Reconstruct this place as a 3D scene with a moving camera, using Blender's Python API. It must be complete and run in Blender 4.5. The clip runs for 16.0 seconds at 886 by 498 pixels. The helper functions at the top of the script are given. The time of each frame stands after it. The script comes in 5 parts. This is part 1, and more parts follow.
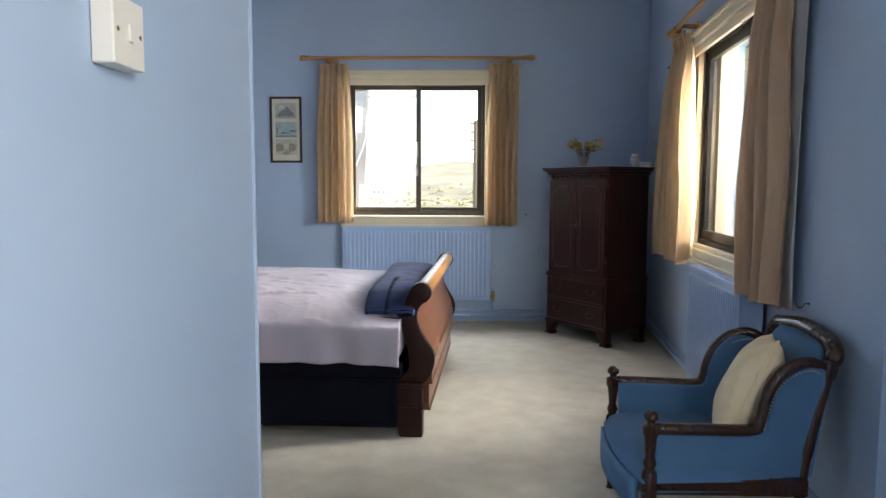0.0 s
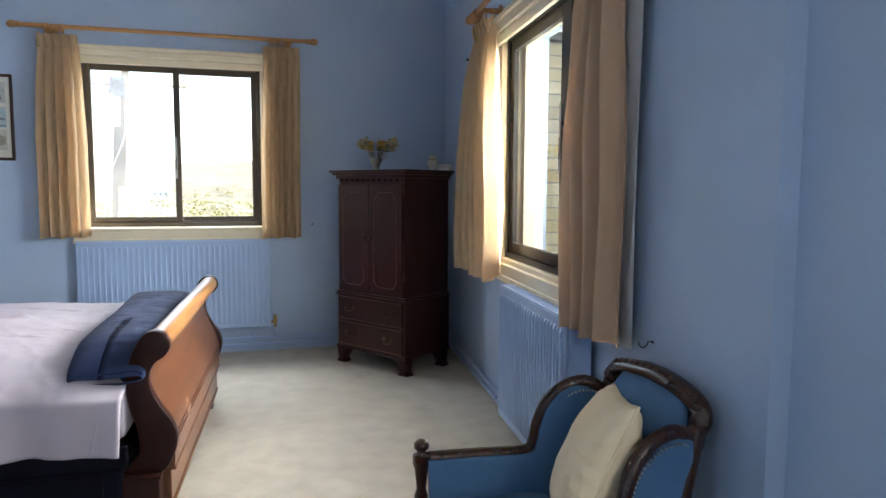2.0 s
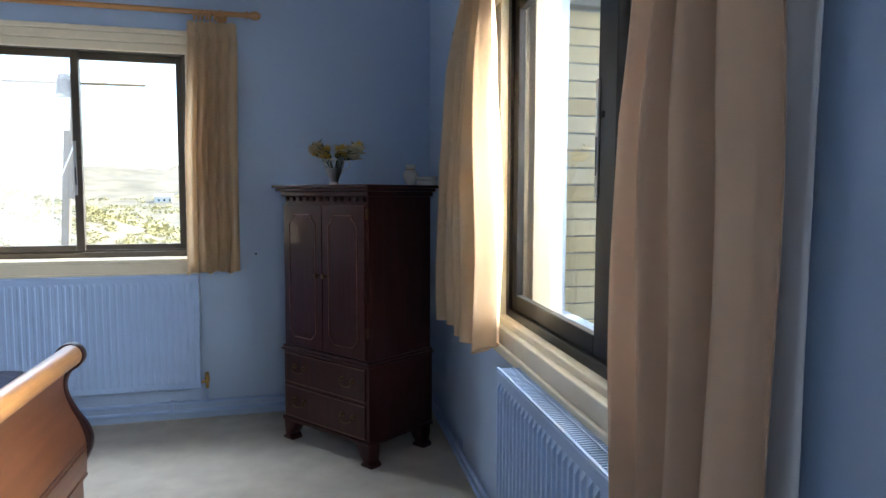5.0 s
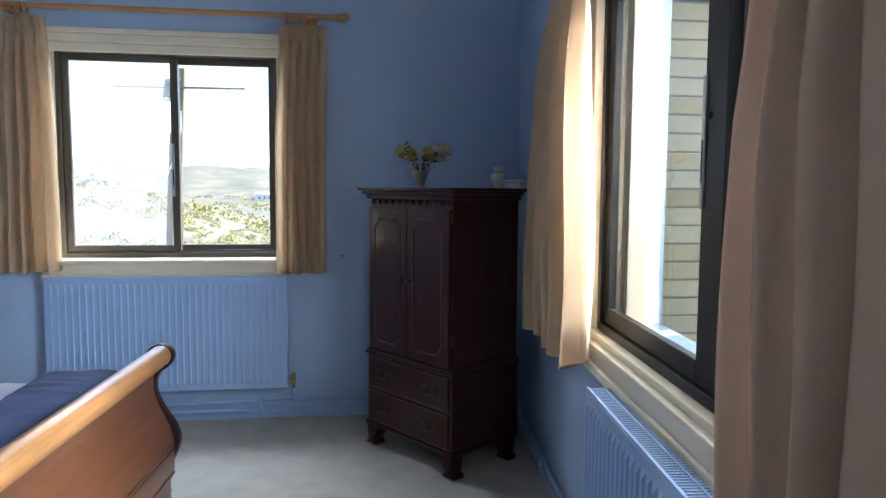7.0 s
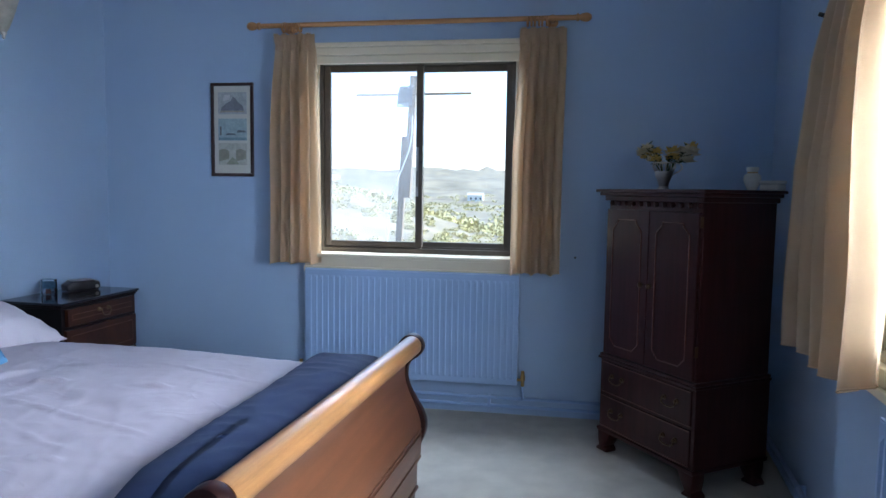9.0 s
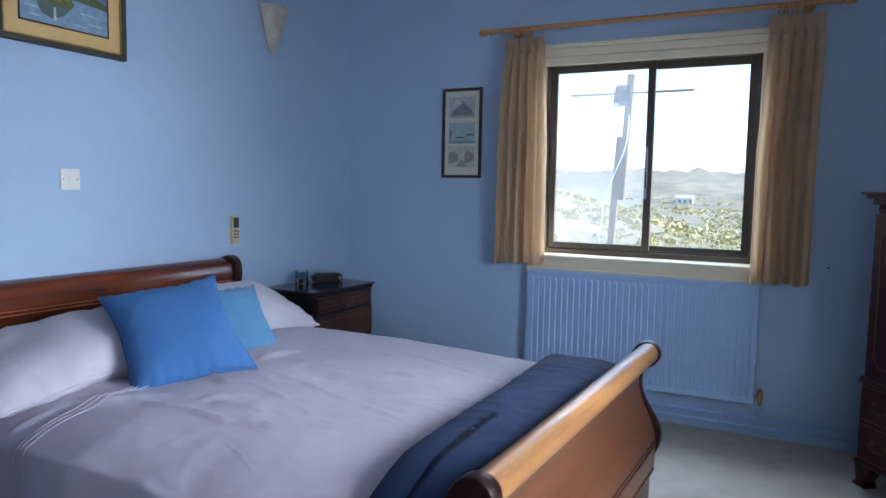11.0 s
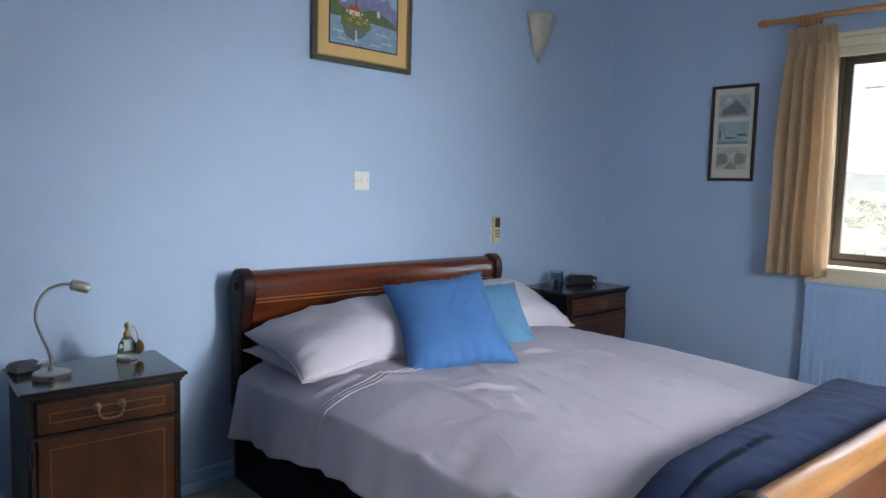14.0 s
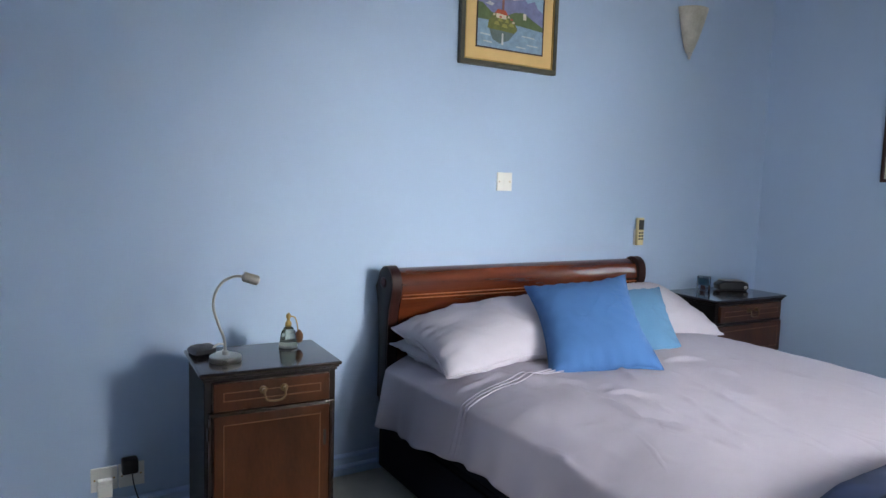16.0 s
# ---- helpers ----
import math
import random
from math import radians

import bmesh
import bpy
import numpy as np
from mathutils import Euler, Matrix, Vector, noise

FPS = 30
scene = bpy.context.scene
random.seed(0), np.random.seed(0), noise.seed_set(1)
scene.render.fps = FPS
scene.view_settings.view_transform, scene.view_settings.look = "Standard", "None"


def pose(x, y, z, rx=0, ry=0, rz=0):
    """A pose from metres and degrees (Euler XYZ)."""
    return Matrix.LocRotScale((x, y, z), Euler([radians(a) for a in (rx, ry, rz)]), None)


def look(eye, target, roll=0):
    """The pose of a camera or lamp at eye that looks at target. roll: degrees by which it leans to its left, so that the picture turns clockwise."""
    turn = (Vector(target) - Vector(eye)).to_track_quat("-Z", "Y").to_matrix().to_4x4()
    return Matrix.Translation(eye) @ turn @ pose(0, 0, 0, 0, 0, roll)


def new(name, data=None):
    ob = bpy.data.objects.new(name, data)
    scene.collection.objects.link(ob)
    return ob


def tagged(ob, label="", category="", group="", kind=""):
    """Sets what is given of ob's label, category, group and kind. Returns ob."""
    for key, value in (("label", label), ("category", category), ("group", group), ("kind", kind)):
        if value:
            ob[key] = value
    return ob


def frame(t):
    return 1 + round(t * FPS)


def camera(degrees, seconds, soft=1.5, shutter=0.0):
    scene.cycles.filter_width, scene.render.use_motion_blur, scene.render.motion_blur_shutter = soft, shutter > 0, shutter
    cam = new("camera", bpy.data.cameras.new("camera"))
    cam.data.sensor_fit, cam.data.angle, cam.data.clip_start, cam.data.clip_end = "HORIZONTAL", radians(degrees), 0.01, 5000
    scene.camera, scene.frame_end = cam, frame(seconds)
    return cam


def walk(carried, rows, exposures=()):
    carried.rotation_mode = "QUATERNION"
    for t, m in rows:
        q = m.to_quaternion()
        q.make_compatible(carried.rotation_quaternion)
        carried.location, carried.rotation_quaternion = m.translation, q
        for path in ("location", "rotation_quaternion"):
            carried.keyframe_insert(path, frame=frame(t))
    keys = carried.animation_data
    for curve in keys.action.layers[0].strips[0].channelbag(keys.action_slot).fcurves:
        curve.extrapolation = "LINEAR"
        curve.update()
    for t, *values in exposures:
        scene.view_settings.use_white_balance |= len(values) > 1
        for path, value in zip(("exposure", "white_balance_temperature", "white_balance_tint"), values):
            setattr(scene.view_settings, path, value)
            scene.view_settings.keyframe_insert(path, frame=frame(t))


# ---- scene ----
cam = camera(65.8, 16.0)
PATH = [
    (0, (2.236, 0.376, 1.113), (2.186, 2.367, 0.931), 0.19),
    (0.5, (2.219, 0.571, 1.118), (2.391, 2.555, 0.940), 0.36),
    (1, (2.239, 0.722, 1.117), (2.586, 2.683, 0.942), 0.27),
    (1.5, (2.302, 0.904, 1.128), (2.778, 2.839, 0.949), 0.22),
    (2, (2.369, 1.091, 1.138), (2.903, 3.010, 0.963), 0.28),
    (2.5, (2.416, 1.320, 1.141), (2.971, 3.234, 0.968), 0.12),
    (3, (2.466, 1.529, 1.169), (3.019, 3.443, 0.994), 0.25),
    (3.5, (2.553, 1.727, 1.182), (3.103, 3.642, 1.010), 0.33),
    (4, (2.648, 1.917, 1.188), (3.192, 3.836, 1.031), 0.31),
    (6.5, (2.845, 2.249, 1.235), (3.22, 4.206, 1.068), 0.2),
    (7, (2.817, 2.253, 1.231), (3.084, 4.228, 1.067), 0.4),
    (7.5, (2.777, 2.249, 1.239), (2.919, 4.237, 1.071), 0.5),
    (8, (2.738, 2.248, 1.236), (2.733, 4.241, 1.069), 0.7),
    (8.5, (2.708, 2.255, 1.238), (2.544, 4.241, 1.069), 0.7),
    (9, (2.681, 2.259, 1.228), (2.35, 4.224, 1.062), 0.8),
    (9.5, (2.642, 2.258, 1.226), (2.157, 4.191, 1.059), 0.8),
    (12, (2.532, 2.194, 1.221), (1.43, 3.854, 1.05), 1.2),
    (12.5, (2.527, 2.185, 1.212), (1.324, 3.774, 1.042), 1.2),
    (13, (2.523, 2.168, 1.21), (1.229, 3.683, 1.04), 1.3),
    (13.5, (2.527, 2.162, 1.223), (1.151, 3.603, 1.044), 1.5),
    (14, (2.537, 2.153, 1.225), (1.089, 3.52, 1.044), 1.6),
    (14.5, (2.536, 2.14, 1.227), (1.026, 3.439, 1.044), 1.6),
    (15, (2.536, 2.127, 1.227), (0.966, 3.352, 1.043), 1.7),
    (15.5, (2.525, 2.11, 1.22), (0.898, 3.259, 1.037), 1.7),
    (16, (2.532, 2.103, 1.234), (0.85, 3.167, 1.038), 1.8),
]
walk(cam, [(t, look(eye, target, roll)) for t, eye, target, roll in PATH], [(0, 2.4, 6700, 10), (2, 2.58, 6550, 10), (4, 2.46, 6200, 10), (7, 2.2, 5600, 10), (9, 1.98, 5250, 10), (12, 1.85, 5500, 10), (14.5, 2.02, 6100, 10), (16, 2.2, 6250, 10)])

# ---- light ----
SUN_DIR = Vector((0.72, 0.26, 0.64)).normalized()
world = bpy.data.worlds.new("world")
scene.world = world
world.use_nodes = True
_nt = world.node_tree
_sky = _nt.nodes.new("ShaderNodeTexSky")
_sky.sky_type = "NISHITA"
_sky.sun_disc = False
_sky.sun_elevation = math.asin(SUN_DIR.z)
_sky.sun_rotation = math.atan2(SUN_DIR.x, SUN_DIR.y)
_nt.links.new(_sky.outputs[0], _nt.nodes["Background"].inputs[0])
_nt.nodes["Background"].inputs[1].default_value = 0.145
sun = new("sun", bpy.data.lights.new("sun", "SUN"))
sun.data.energy, sun.data.angle, sun.data.color = 3.0, radians(0.5), (1.0, 0.95, 0.86)
sun.matrix_world = look(SUN_DIR * 30, (0, 0, 0))



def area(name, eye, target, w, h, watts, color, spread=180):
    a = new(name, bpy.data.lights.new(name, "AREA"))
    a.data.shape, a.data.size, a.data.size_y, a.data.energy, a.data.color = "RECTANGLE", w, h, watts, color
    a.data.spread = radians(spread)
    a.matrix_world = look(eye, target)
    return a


# lamps stand in for daylight at the side and north windows; hall one invented
area("window_light_east", (4.65, 4.04, 1.85), (0.3, 3.75, 1.05), 0.45, 1.0, 8.5, (1.0, 0.97, 0.91), 84)
area("window_light_east_side", (4.25, 2.75, 1.75), (1.2, 4.0, 1.1), 1.3, 1.3, 9.5, (0.95, 0.97, 1.0), 96)
area("window_light_north", (1.7, 6.85, 2.50), (2.8, 2.6, 0.8), 1.3, 0.8, 16, (0.92, 0.96, 1.0))
# Fill lamp at an invented opening, brightening the hall wall and the chair.
area("hall_fill_light", (3.62, -0.30, 1.5), (2.3, 2.0, 0.7), 1.1, 1.15, 14, (1.0, 0.95, 0.84))


# ---- materials ----
def mat(name, color, rough=0.6, metal=0.0, vary=0.08, scale=6.0, fine=60.0, bump=0.1, grain=None, coat=0.0, dist=0.002):
    m = bpy.data.materials.new(name)
    m.use_nodes = True
    nt = m.node_tree
    b = nt.nodes["Principled BSDF"]
    b.inputs["Roughness"].default_value = rough
    b.inputs["Metallic"].default_value = metal
    b.inputs["Coat Weight"].default_value = coat
    tc = nt.nodes.new("ShaderNodeTexCoord")
    mp = nt.nodes.new("ShaderNodeMapping")
    nt.links.new(tc.outputs["Object"], mp.inputs["Vector"])
    if grain:
        mp.inputs["Scale"].default_value = grain
    big = nt.nodes.new("ShaderNodeTexNoise")
    big.inputs["Scale"].default_value = scale
    big.inputs["Detail"].default_value = 4
    small = nt.nodes.new("ShaderNodeTexNoise")
    small.inputs["Scale"].default_value = fine
    small.inputs["Detail"].default_value = 3
    for n in (big, small):
        nt.links.new(mp.outputs[0], n.inputs["Vector"])
    mix = nt.nodes.new("ShaderNodeMath")
    mix.operation = "MULTIPLY_ADD"
    mix.inputs[1].default_value = 0.35
    nt.links.new(small.outputs[0], mix.inputs[0])
    nt.links.new(big.outputs[0], mix.inputs[2])
    ramp = nt.nodes.new("ShaderNodeValToRGB")
    e = ramp.color_ramp.elements
    e[0].position, e[1].position = 0.35, 1.0
    e[0].color = (*[min(1, c * (1 - vary)) for c in color], 1)
    e[1].color = (*[min(1, c * (1 + vary)) for c in color], 1)
    nt.links.new(mix.outputs[0], ramp.inputs[0])
    nt.links.new(ramp.outputs[0], b.inputs["Base Color"])
    bp = nt.nodes.new("ShaderNodeBump")
    bp.inputs["Strength"].default_value = bump
    bp.inputs["Distance"].default_value = dist
    nt.links.new(small.outputs[0], bp.inputs["Height"])
    nt.links.new(bp.outputs[0], b.inputs["Normal"])
    return m


def cloth(name, color, through_light=0.3, vary=0.06, weave=900.0, bump=0.2, big=8.0):
    """Woven cloth that lets some light through."""
    m = mat(name, color, 0.9, 0, vary, big, weave, bump)
    if through_light:
        nt = m.node_tree
        b = nt.nodes["Principled BSDF"]
        tr = nt.nodes.new("ShaderNodeBsdfTranslucent")
        mx = nt.nodes.new("ShaderNodeMixShader")
        mx.inputs[0].default_value = through_light
        col = b.inputs["Base Color"].links[0].from_socket
        nt.links.new(col, tr.inputs[0])
        nt.links.new(b.outputs[0], mx.inputs[1])
        nt.links.new(tr.outputs[0], mx.inputs[2])
        nt.links.new(mx.outputs[0], nt.nodes["Material Output"].inputs[0])
    return m


def glass(name, color=(0.97, 1, 0.99), rough=0.0):
    m = bpy.data.materials.new(name)
    m.use_nodes = True
    b = m.node_tree.nodes["Principled BSDF"]
    b.inputs["Base Color"].default_value = (*color, 1)
    b.inputs["Transmission Weight"].default_value = 1.0
    b.inputs["Roughness"].default_value = rough
    b.inputs["IOR"].default_value = 1.45
    return m


M_WALL = mat("blue_wall_paint", (0.365, 0.47, 0.645), 0.62, 0, 0.05, 1.3, 240, 0.12)
# Unseen ceiling, tinted warm to stand for light bounced off sunlit ground.
M_CEIL = mat("warm_bounce_ceiling_paint", (0.76, 0.71, 0.62), 0.8, 0, 0.03, 2, 150, 0.1)
M_CARPET = mat("carpet_pile", (0.50, 0.475, 0.415), 0.95, 0, 0.17, 8, 420, 0.9, dist=0.004)
M_CREAM = mat("cream_gloss_paint", (0.74, 0.66, 0.50), 0.35, 0, 0.05, 5, 90, 0.08)
M_RAD = mat("blue_radiator_paint", (0.36, 0.49, 0.73), 0.32, 0, 0.03, 4, 90, 0.05)
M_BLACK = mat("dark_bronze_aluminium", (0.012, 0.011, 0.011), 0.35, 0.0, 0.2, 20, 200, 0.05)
# Same dark frame metal, its colour lifted for the glare around the north window.
M_WINF = mat("glare_paled_bronze_aluminium", (0.085, 0.070, 0.055), 0.45, 0.4, 0.2, 20, 200, 0.05)
M_GLASS = glass("window_glass")
# Translucent white mixed in as the bright veil over the left pane.
M_HAZY = glass("hazy_window_glass")
_n = M_HAZY.node_tree
_t, _x = _n.nodes.new("ShaderNodeBsdfTranslucent"), _n.nodes.new("ShaderNodeMixShader")
_x.inputs[0].default_value = 0.075
_n.links.new(_n.nodes["Principled BSDF"].outputs[0], _x.inputs[1])
_n.links.new(_t.outputs[0], _x.inputs[2])
_n.links.new(_x.outputs[0], _n.nodes["Material Output"].inputs[0])
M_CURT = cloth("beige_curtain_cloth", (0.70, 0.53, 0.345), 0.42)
# The same cloth with a lining; its colour is darkened for shade.
M_CURTL = cloth("shaded_lined_curtain_cloth", (0.54, 0.375, 0.255), 0.08)
M_LINING = cloth("grey_curtain_lining", (0.66, 0.67, 0.70), 0.3)
M_PINE = mat("varnished_pine", (0.48, 0.24, 0.09), 0.35, 0, 0.3, 3, 40, 0.1, (0.6, 14, 14), coat=0.3)
M_MAHOG = mat("dark_mahogany", (0.034, 0.0085, 0.008), 0.34, 0, 0.45, 3, 40, 0.08, (14, 14, 0.9), coat=0.15)
# Lighter red that paints the soft highlights along the cabinet's beads.
M_MAHOGL = mat("highlit_mahogany_edge", (0.13, 0.045, 0.032), 0.3, 0, 0.3, 3, 40, 0.05, coat=0.35)
M_BED = mat("cherry_red_wood", (0.085, 0.018, 0.006), 0.24, 0, 0.55, 3, 40, 0.06, (12, 0.8, 12), coat=0.6)
# Lighter than the headboard, so the two fine lines show.
M_BEAD = mat("amber_bead_wood", (0.26, 0.085, 0.025), 0.28, 0, 0.3, 4, 40, 0.05, coat=0.4)
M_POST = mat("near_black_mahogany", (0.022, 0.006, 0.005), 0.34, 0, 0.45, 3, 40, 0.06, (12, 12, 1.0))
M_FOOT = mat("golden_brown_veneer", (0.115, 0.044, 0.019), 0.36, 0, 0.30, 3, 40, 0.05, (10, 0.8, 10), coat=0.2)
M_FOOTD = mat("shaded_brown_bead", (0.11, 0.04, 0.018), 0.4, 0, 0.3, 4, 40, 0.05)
# Rail paler than the panel: worn wood with its highlight in the colour.
M_BEDRAIL = mat("worn_lit_golden_wood", (0.30, 0.145, 0.048), 0.36, 0, 0.45, 4, 40, 0.08, (14, 0.8, 14), coat=0.15)
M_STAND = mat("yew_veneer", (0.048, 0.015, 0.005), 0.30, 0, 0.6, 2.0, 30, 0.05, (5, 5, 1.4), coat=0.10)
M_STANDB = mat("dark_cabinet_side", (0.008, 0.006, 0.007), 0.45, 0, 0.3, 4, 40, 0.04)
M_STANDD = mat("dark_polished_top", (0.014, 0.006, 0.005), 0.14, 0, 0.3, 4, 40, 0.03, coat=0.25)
M_INLAY = mat("light_inlay", (0.12, 0.05, 0.02), 0.35, 0, 0.2, 8, 60, 0.03)
M_BASE = mat("dark_divan_cloth", (0.005, 0.006, 0.012), 0.9, 0, 0.2, 10, 600, 0.2)
M_SHEET = cloth("pale_lilac_cotton", (0.395, 0.365, 0.435), 0.0, 0.03, 700, 0.15, 3)
M_PILLOW = cloth("white_pillow_cotton", (0.43, 0.405, 0.465), 0.0, 0.03, 700, 0.15, 3)


def creased(m, scale, dist, strength=0.9):
    """Adds long soft creases to a cloth by a second bump."""
    nt = m.node_tree
    tc = nt.nodes.new("ShaderNodeTexCoord")
    mp = nt.nodes.new("ShaderNodeMapping")
    mp.inputs["Scale"].default_value, mp.inputs["Rotation"].default_value = (1.0, 2.1, 1.0), (0.3, 0.2, 0.6)
    n = nt.nodes.new("ShaderNodeTexNoise")
    n.inputs["Scale"].default_value, n.inputs["Detail"].default_value, n.inputs["Distortion"].default_value = scale, 3, 1.3
    a = nt.nodes.new("ShaderNodeMath")
    a.operation, a.inputs[1].default_value = "SUBTRACT", 0.5
    b = nt.nodes.new("ShaderNodeMath")
    b.operation = "ABSOLUTE"
    c = nt.nodes.new("ShaderNodeMapRange")
    c.interpolation_type = "SMOOTHSTEP"
    c.inputs[1].default_value, c.inputs[2].default_value, c.inputs[3].default_value, c.inputs[4].default_value = 0.0, 0.05, 1.0, 0.0
    k = nt.nodes.new("ShaderNodeTexNoise")
    k.inputs["Scale"].default_value = scale * 1.3
    kr = nt.nodes.new("ShaderNodeMapRange")
    kr.inputs[1].default_value, kr.inputs[2].default_value = 0.48, 0.68
    km = nt.nodes.new("ShaderNodeMath")
    km.operation = "MULTIPLY"
    bp = nt.nodes.new("ShaderNodeBump")
    bp.inputs["Distance"].default_value, bp.inputs["Strength"].default_value = dist, strength
    old = next(k for k in nt.nodes if k.bl_idname == "ShaderNodeBump")
    for p, q in ((tc.outputs["Object"], mp.inputs[0]), (mp.outputs[0], n.inputs["Vector"]), (n.outputs[0], a.inputs[0]), (a.outputs[0], b.inputs[0]), (b.outputs[0], c.inputs[0]), (tc.outputs["Object"], k.inputs["Vector"]), (k.outputs[0], kr.inputs[0]), (c.outputs[0], km.inputs[0]), (kr.outputs[0], km.inputs[1]), (km.outputs[0], bp.inputs["Height"]), (old.outputs[0], bp.inputs["Normal"]), (bp.outputs[0], nt.nodes["Principled BSDF"].inputs["Normal"])):
        nt.links.new(p, q)
    return m


for _m, _v in ((M_MAHOG, 0.2), (M_POST, 0.25), (M_STANDB, 0.2), (M_BASE, 0.1), (M_STAND, 0.3), (M_BLACK, 0.3)):
    _m.node_tree.nodes["Principled BSDF"].inputs["Specular IOR Level"].default_value = _v
creased(M_SHEET, 2.6, 0.003, 0.35)
creased(M_PILLOW, 3.5, 0.004, 0.35)
M_NAVY = cloth("navy_throw_cloth", (0.011, 0.025, 0.085), 0.0, 0.15, 700, 0.3)
creased(M_NAVY, 3.0, 0.003, 0.3)
M_CUSH = cloth("royal_blue_cushion_cloth", (0.040, 0.115, 0.29), 0.0, 0.1, 600, 0.3)
M_CUSH2 = cloth("faded_blue_cushion_cloth", (0.085, 0.20, 0.35), 0.0, 0.1, 600, 0.3)
creased(M_CUSH, 6.0, 0.004, 0.5)
creased(M_CUSH2, 6.0, 0.004, 0.5)
M_IVORY = cloth("ivory_cushion_cloth", (0.85, 0.70, 0.48), 0.0, 0.06, 600, 0.2)
creased(M_IVORY, 6.0, 0.004, 0.5)
M_VELVET = cloth("blue_velvet", (0.070, 0.165, 0.31), 0.0, 0.15, 500, 0.3)
M_CHAIR = mat("carved_dark_wood", (0.032, 0.011, 0.007), 0.26, 0, 0.4, 5, 60, 0.12, (8, 8, 1.5), coat=0.12)
M_BRASS = mat("aged_brass", (0.45, 0.30, 0.11), 0.35, 1.0, 0.2, 20, 200, 0.05)
M_BRONZE = mat("dark_bronze_fitting", (0.11, 0.07, 0.04), 0.45, 0.9, 0.2, 20, 200, 0.05)
M_OLD = mat("dull_brass", (0.17, 0.125, 0.075), 0.4, 0.9, 0.2, 20, 200, 0.05)
M_STEEL = mat("brushed_steel", (0.50, 0.48, 0.45), 0.3, 1.0, 0.1, 20, 300, 0.05)
M_WHITE = mat("white_plastic", (0.72, 0.70, 0.66), 0.4, 0, 0.03, 8, 100, 0.02)
M_BLACKP = mat("black_plastic", (0.015, 0.015, 0.017), 0.35, 0, 0.1, 8, 100, 0.03)
M_BRICK = mat("pale_yellow_brick", (0.60, 0.52, 0.34), 0.85, 0, 0.12, 9, 120, 0.3)
M_MORTAR = mat("grey_mortar", (0.21, 0.195, 0.165), 0.9, 0, 0.1, 9, 200, 0.3)
M_POLE = mat("weathered_pole_wood", (0.19, 0.135, 0.075), 0.85, 0, 0.25, 3, 40, 0.3, (8, 8, 0.6))
M_CERAMIC = mat("white_ceramic", (0.62, 0.60, 0.54), 0.25, 0, 0.12, 25, 90, 0.02)


# ---- builders ----
def mesh_ob(name, bm, material, parent=None, smooth=False, angle=None):
    me = bpy.data.meshes.new(name)
    bm.normal_update()
    bm.to_mesh(me)
    bm.free()
    if smooth:
        me.polygons.foreach_set("use_smooth", [True] * len(me.polygons))
        if angle:
            me.set_sharp_from_angle(angle=radians(angle))
    for mm in (material if isinstance(material, (list, tuple)) else [material]):
        me.materials.append(mm)
    ob = new(name, me)
    if parent:
        ob.parent = parent
    return ob


def part(name, bm, material, parent, label="", smooth=False, angle=None):
    ob = mesh_ob(name, bm, material, parent, smooth, angle)
    return tagged(ob, label) if label else ob


def thing(name, m, label, category, group=""):
    ob = new(name)
    ob.empty_display_size = 0.1
    ob.matrix_world = m
    return tagged(ob, label, category, group)


def box(bm, x0, x1, y0, y1, z0, z1, bevel=0.0, seg=2):
    r = bmesh.ops.create_cube(bm, size=1, matrix=Matrix.Translation(((x0 + x1) / 2, (y0 + y1) / 2, (z0 + z1) / 2)) @ Matrix.Diagonal((x1 - x0, y1 - y0, z1 - z0, 1)))
    if bevel:
        edges = list({e for v in r["verts"] for e in v.link_edges})
        bmesh.ops.bevel(bm, geom=edges, offset=bevel, segments=seg, profile=0.5, affect="EDGES")
    return bm


def boxes(*bs, bevel=0.0):
    bm = bmesh.new()
    for b in bs:
        box(bm, *b, bevel=bevel)
    return bm


def lathe(profile, n=20, at=(0, 0, 0), axis=None, bm=None):
    """Turned shape from (radius, height) pairs, closed at the ends."""
    bm = bm or bmesh.new()
    base = Matrix.Translation(at) @ (axis or Matrix.Identity(4))
    rings = []
    for r, z in profile:
        rings.append([bm.verts.new(base @ Vector((max(r, 0.0004) * math.cos(2 * math.pi * i / n), max(r, 0.0004) * math.sin(2 * math.pi * i / n), z))) for i in range(n)])
    for a, b in zip(rings, rings[1:]):
        for i in range(n):
            bm.faces.new((a[i], a[(i + 1) % n], b[(i + 1) % n], b[i]))
    bm.faces.new(list(reversed(rings[0])))
    bm.faces.new(rings[-1])
    return bm


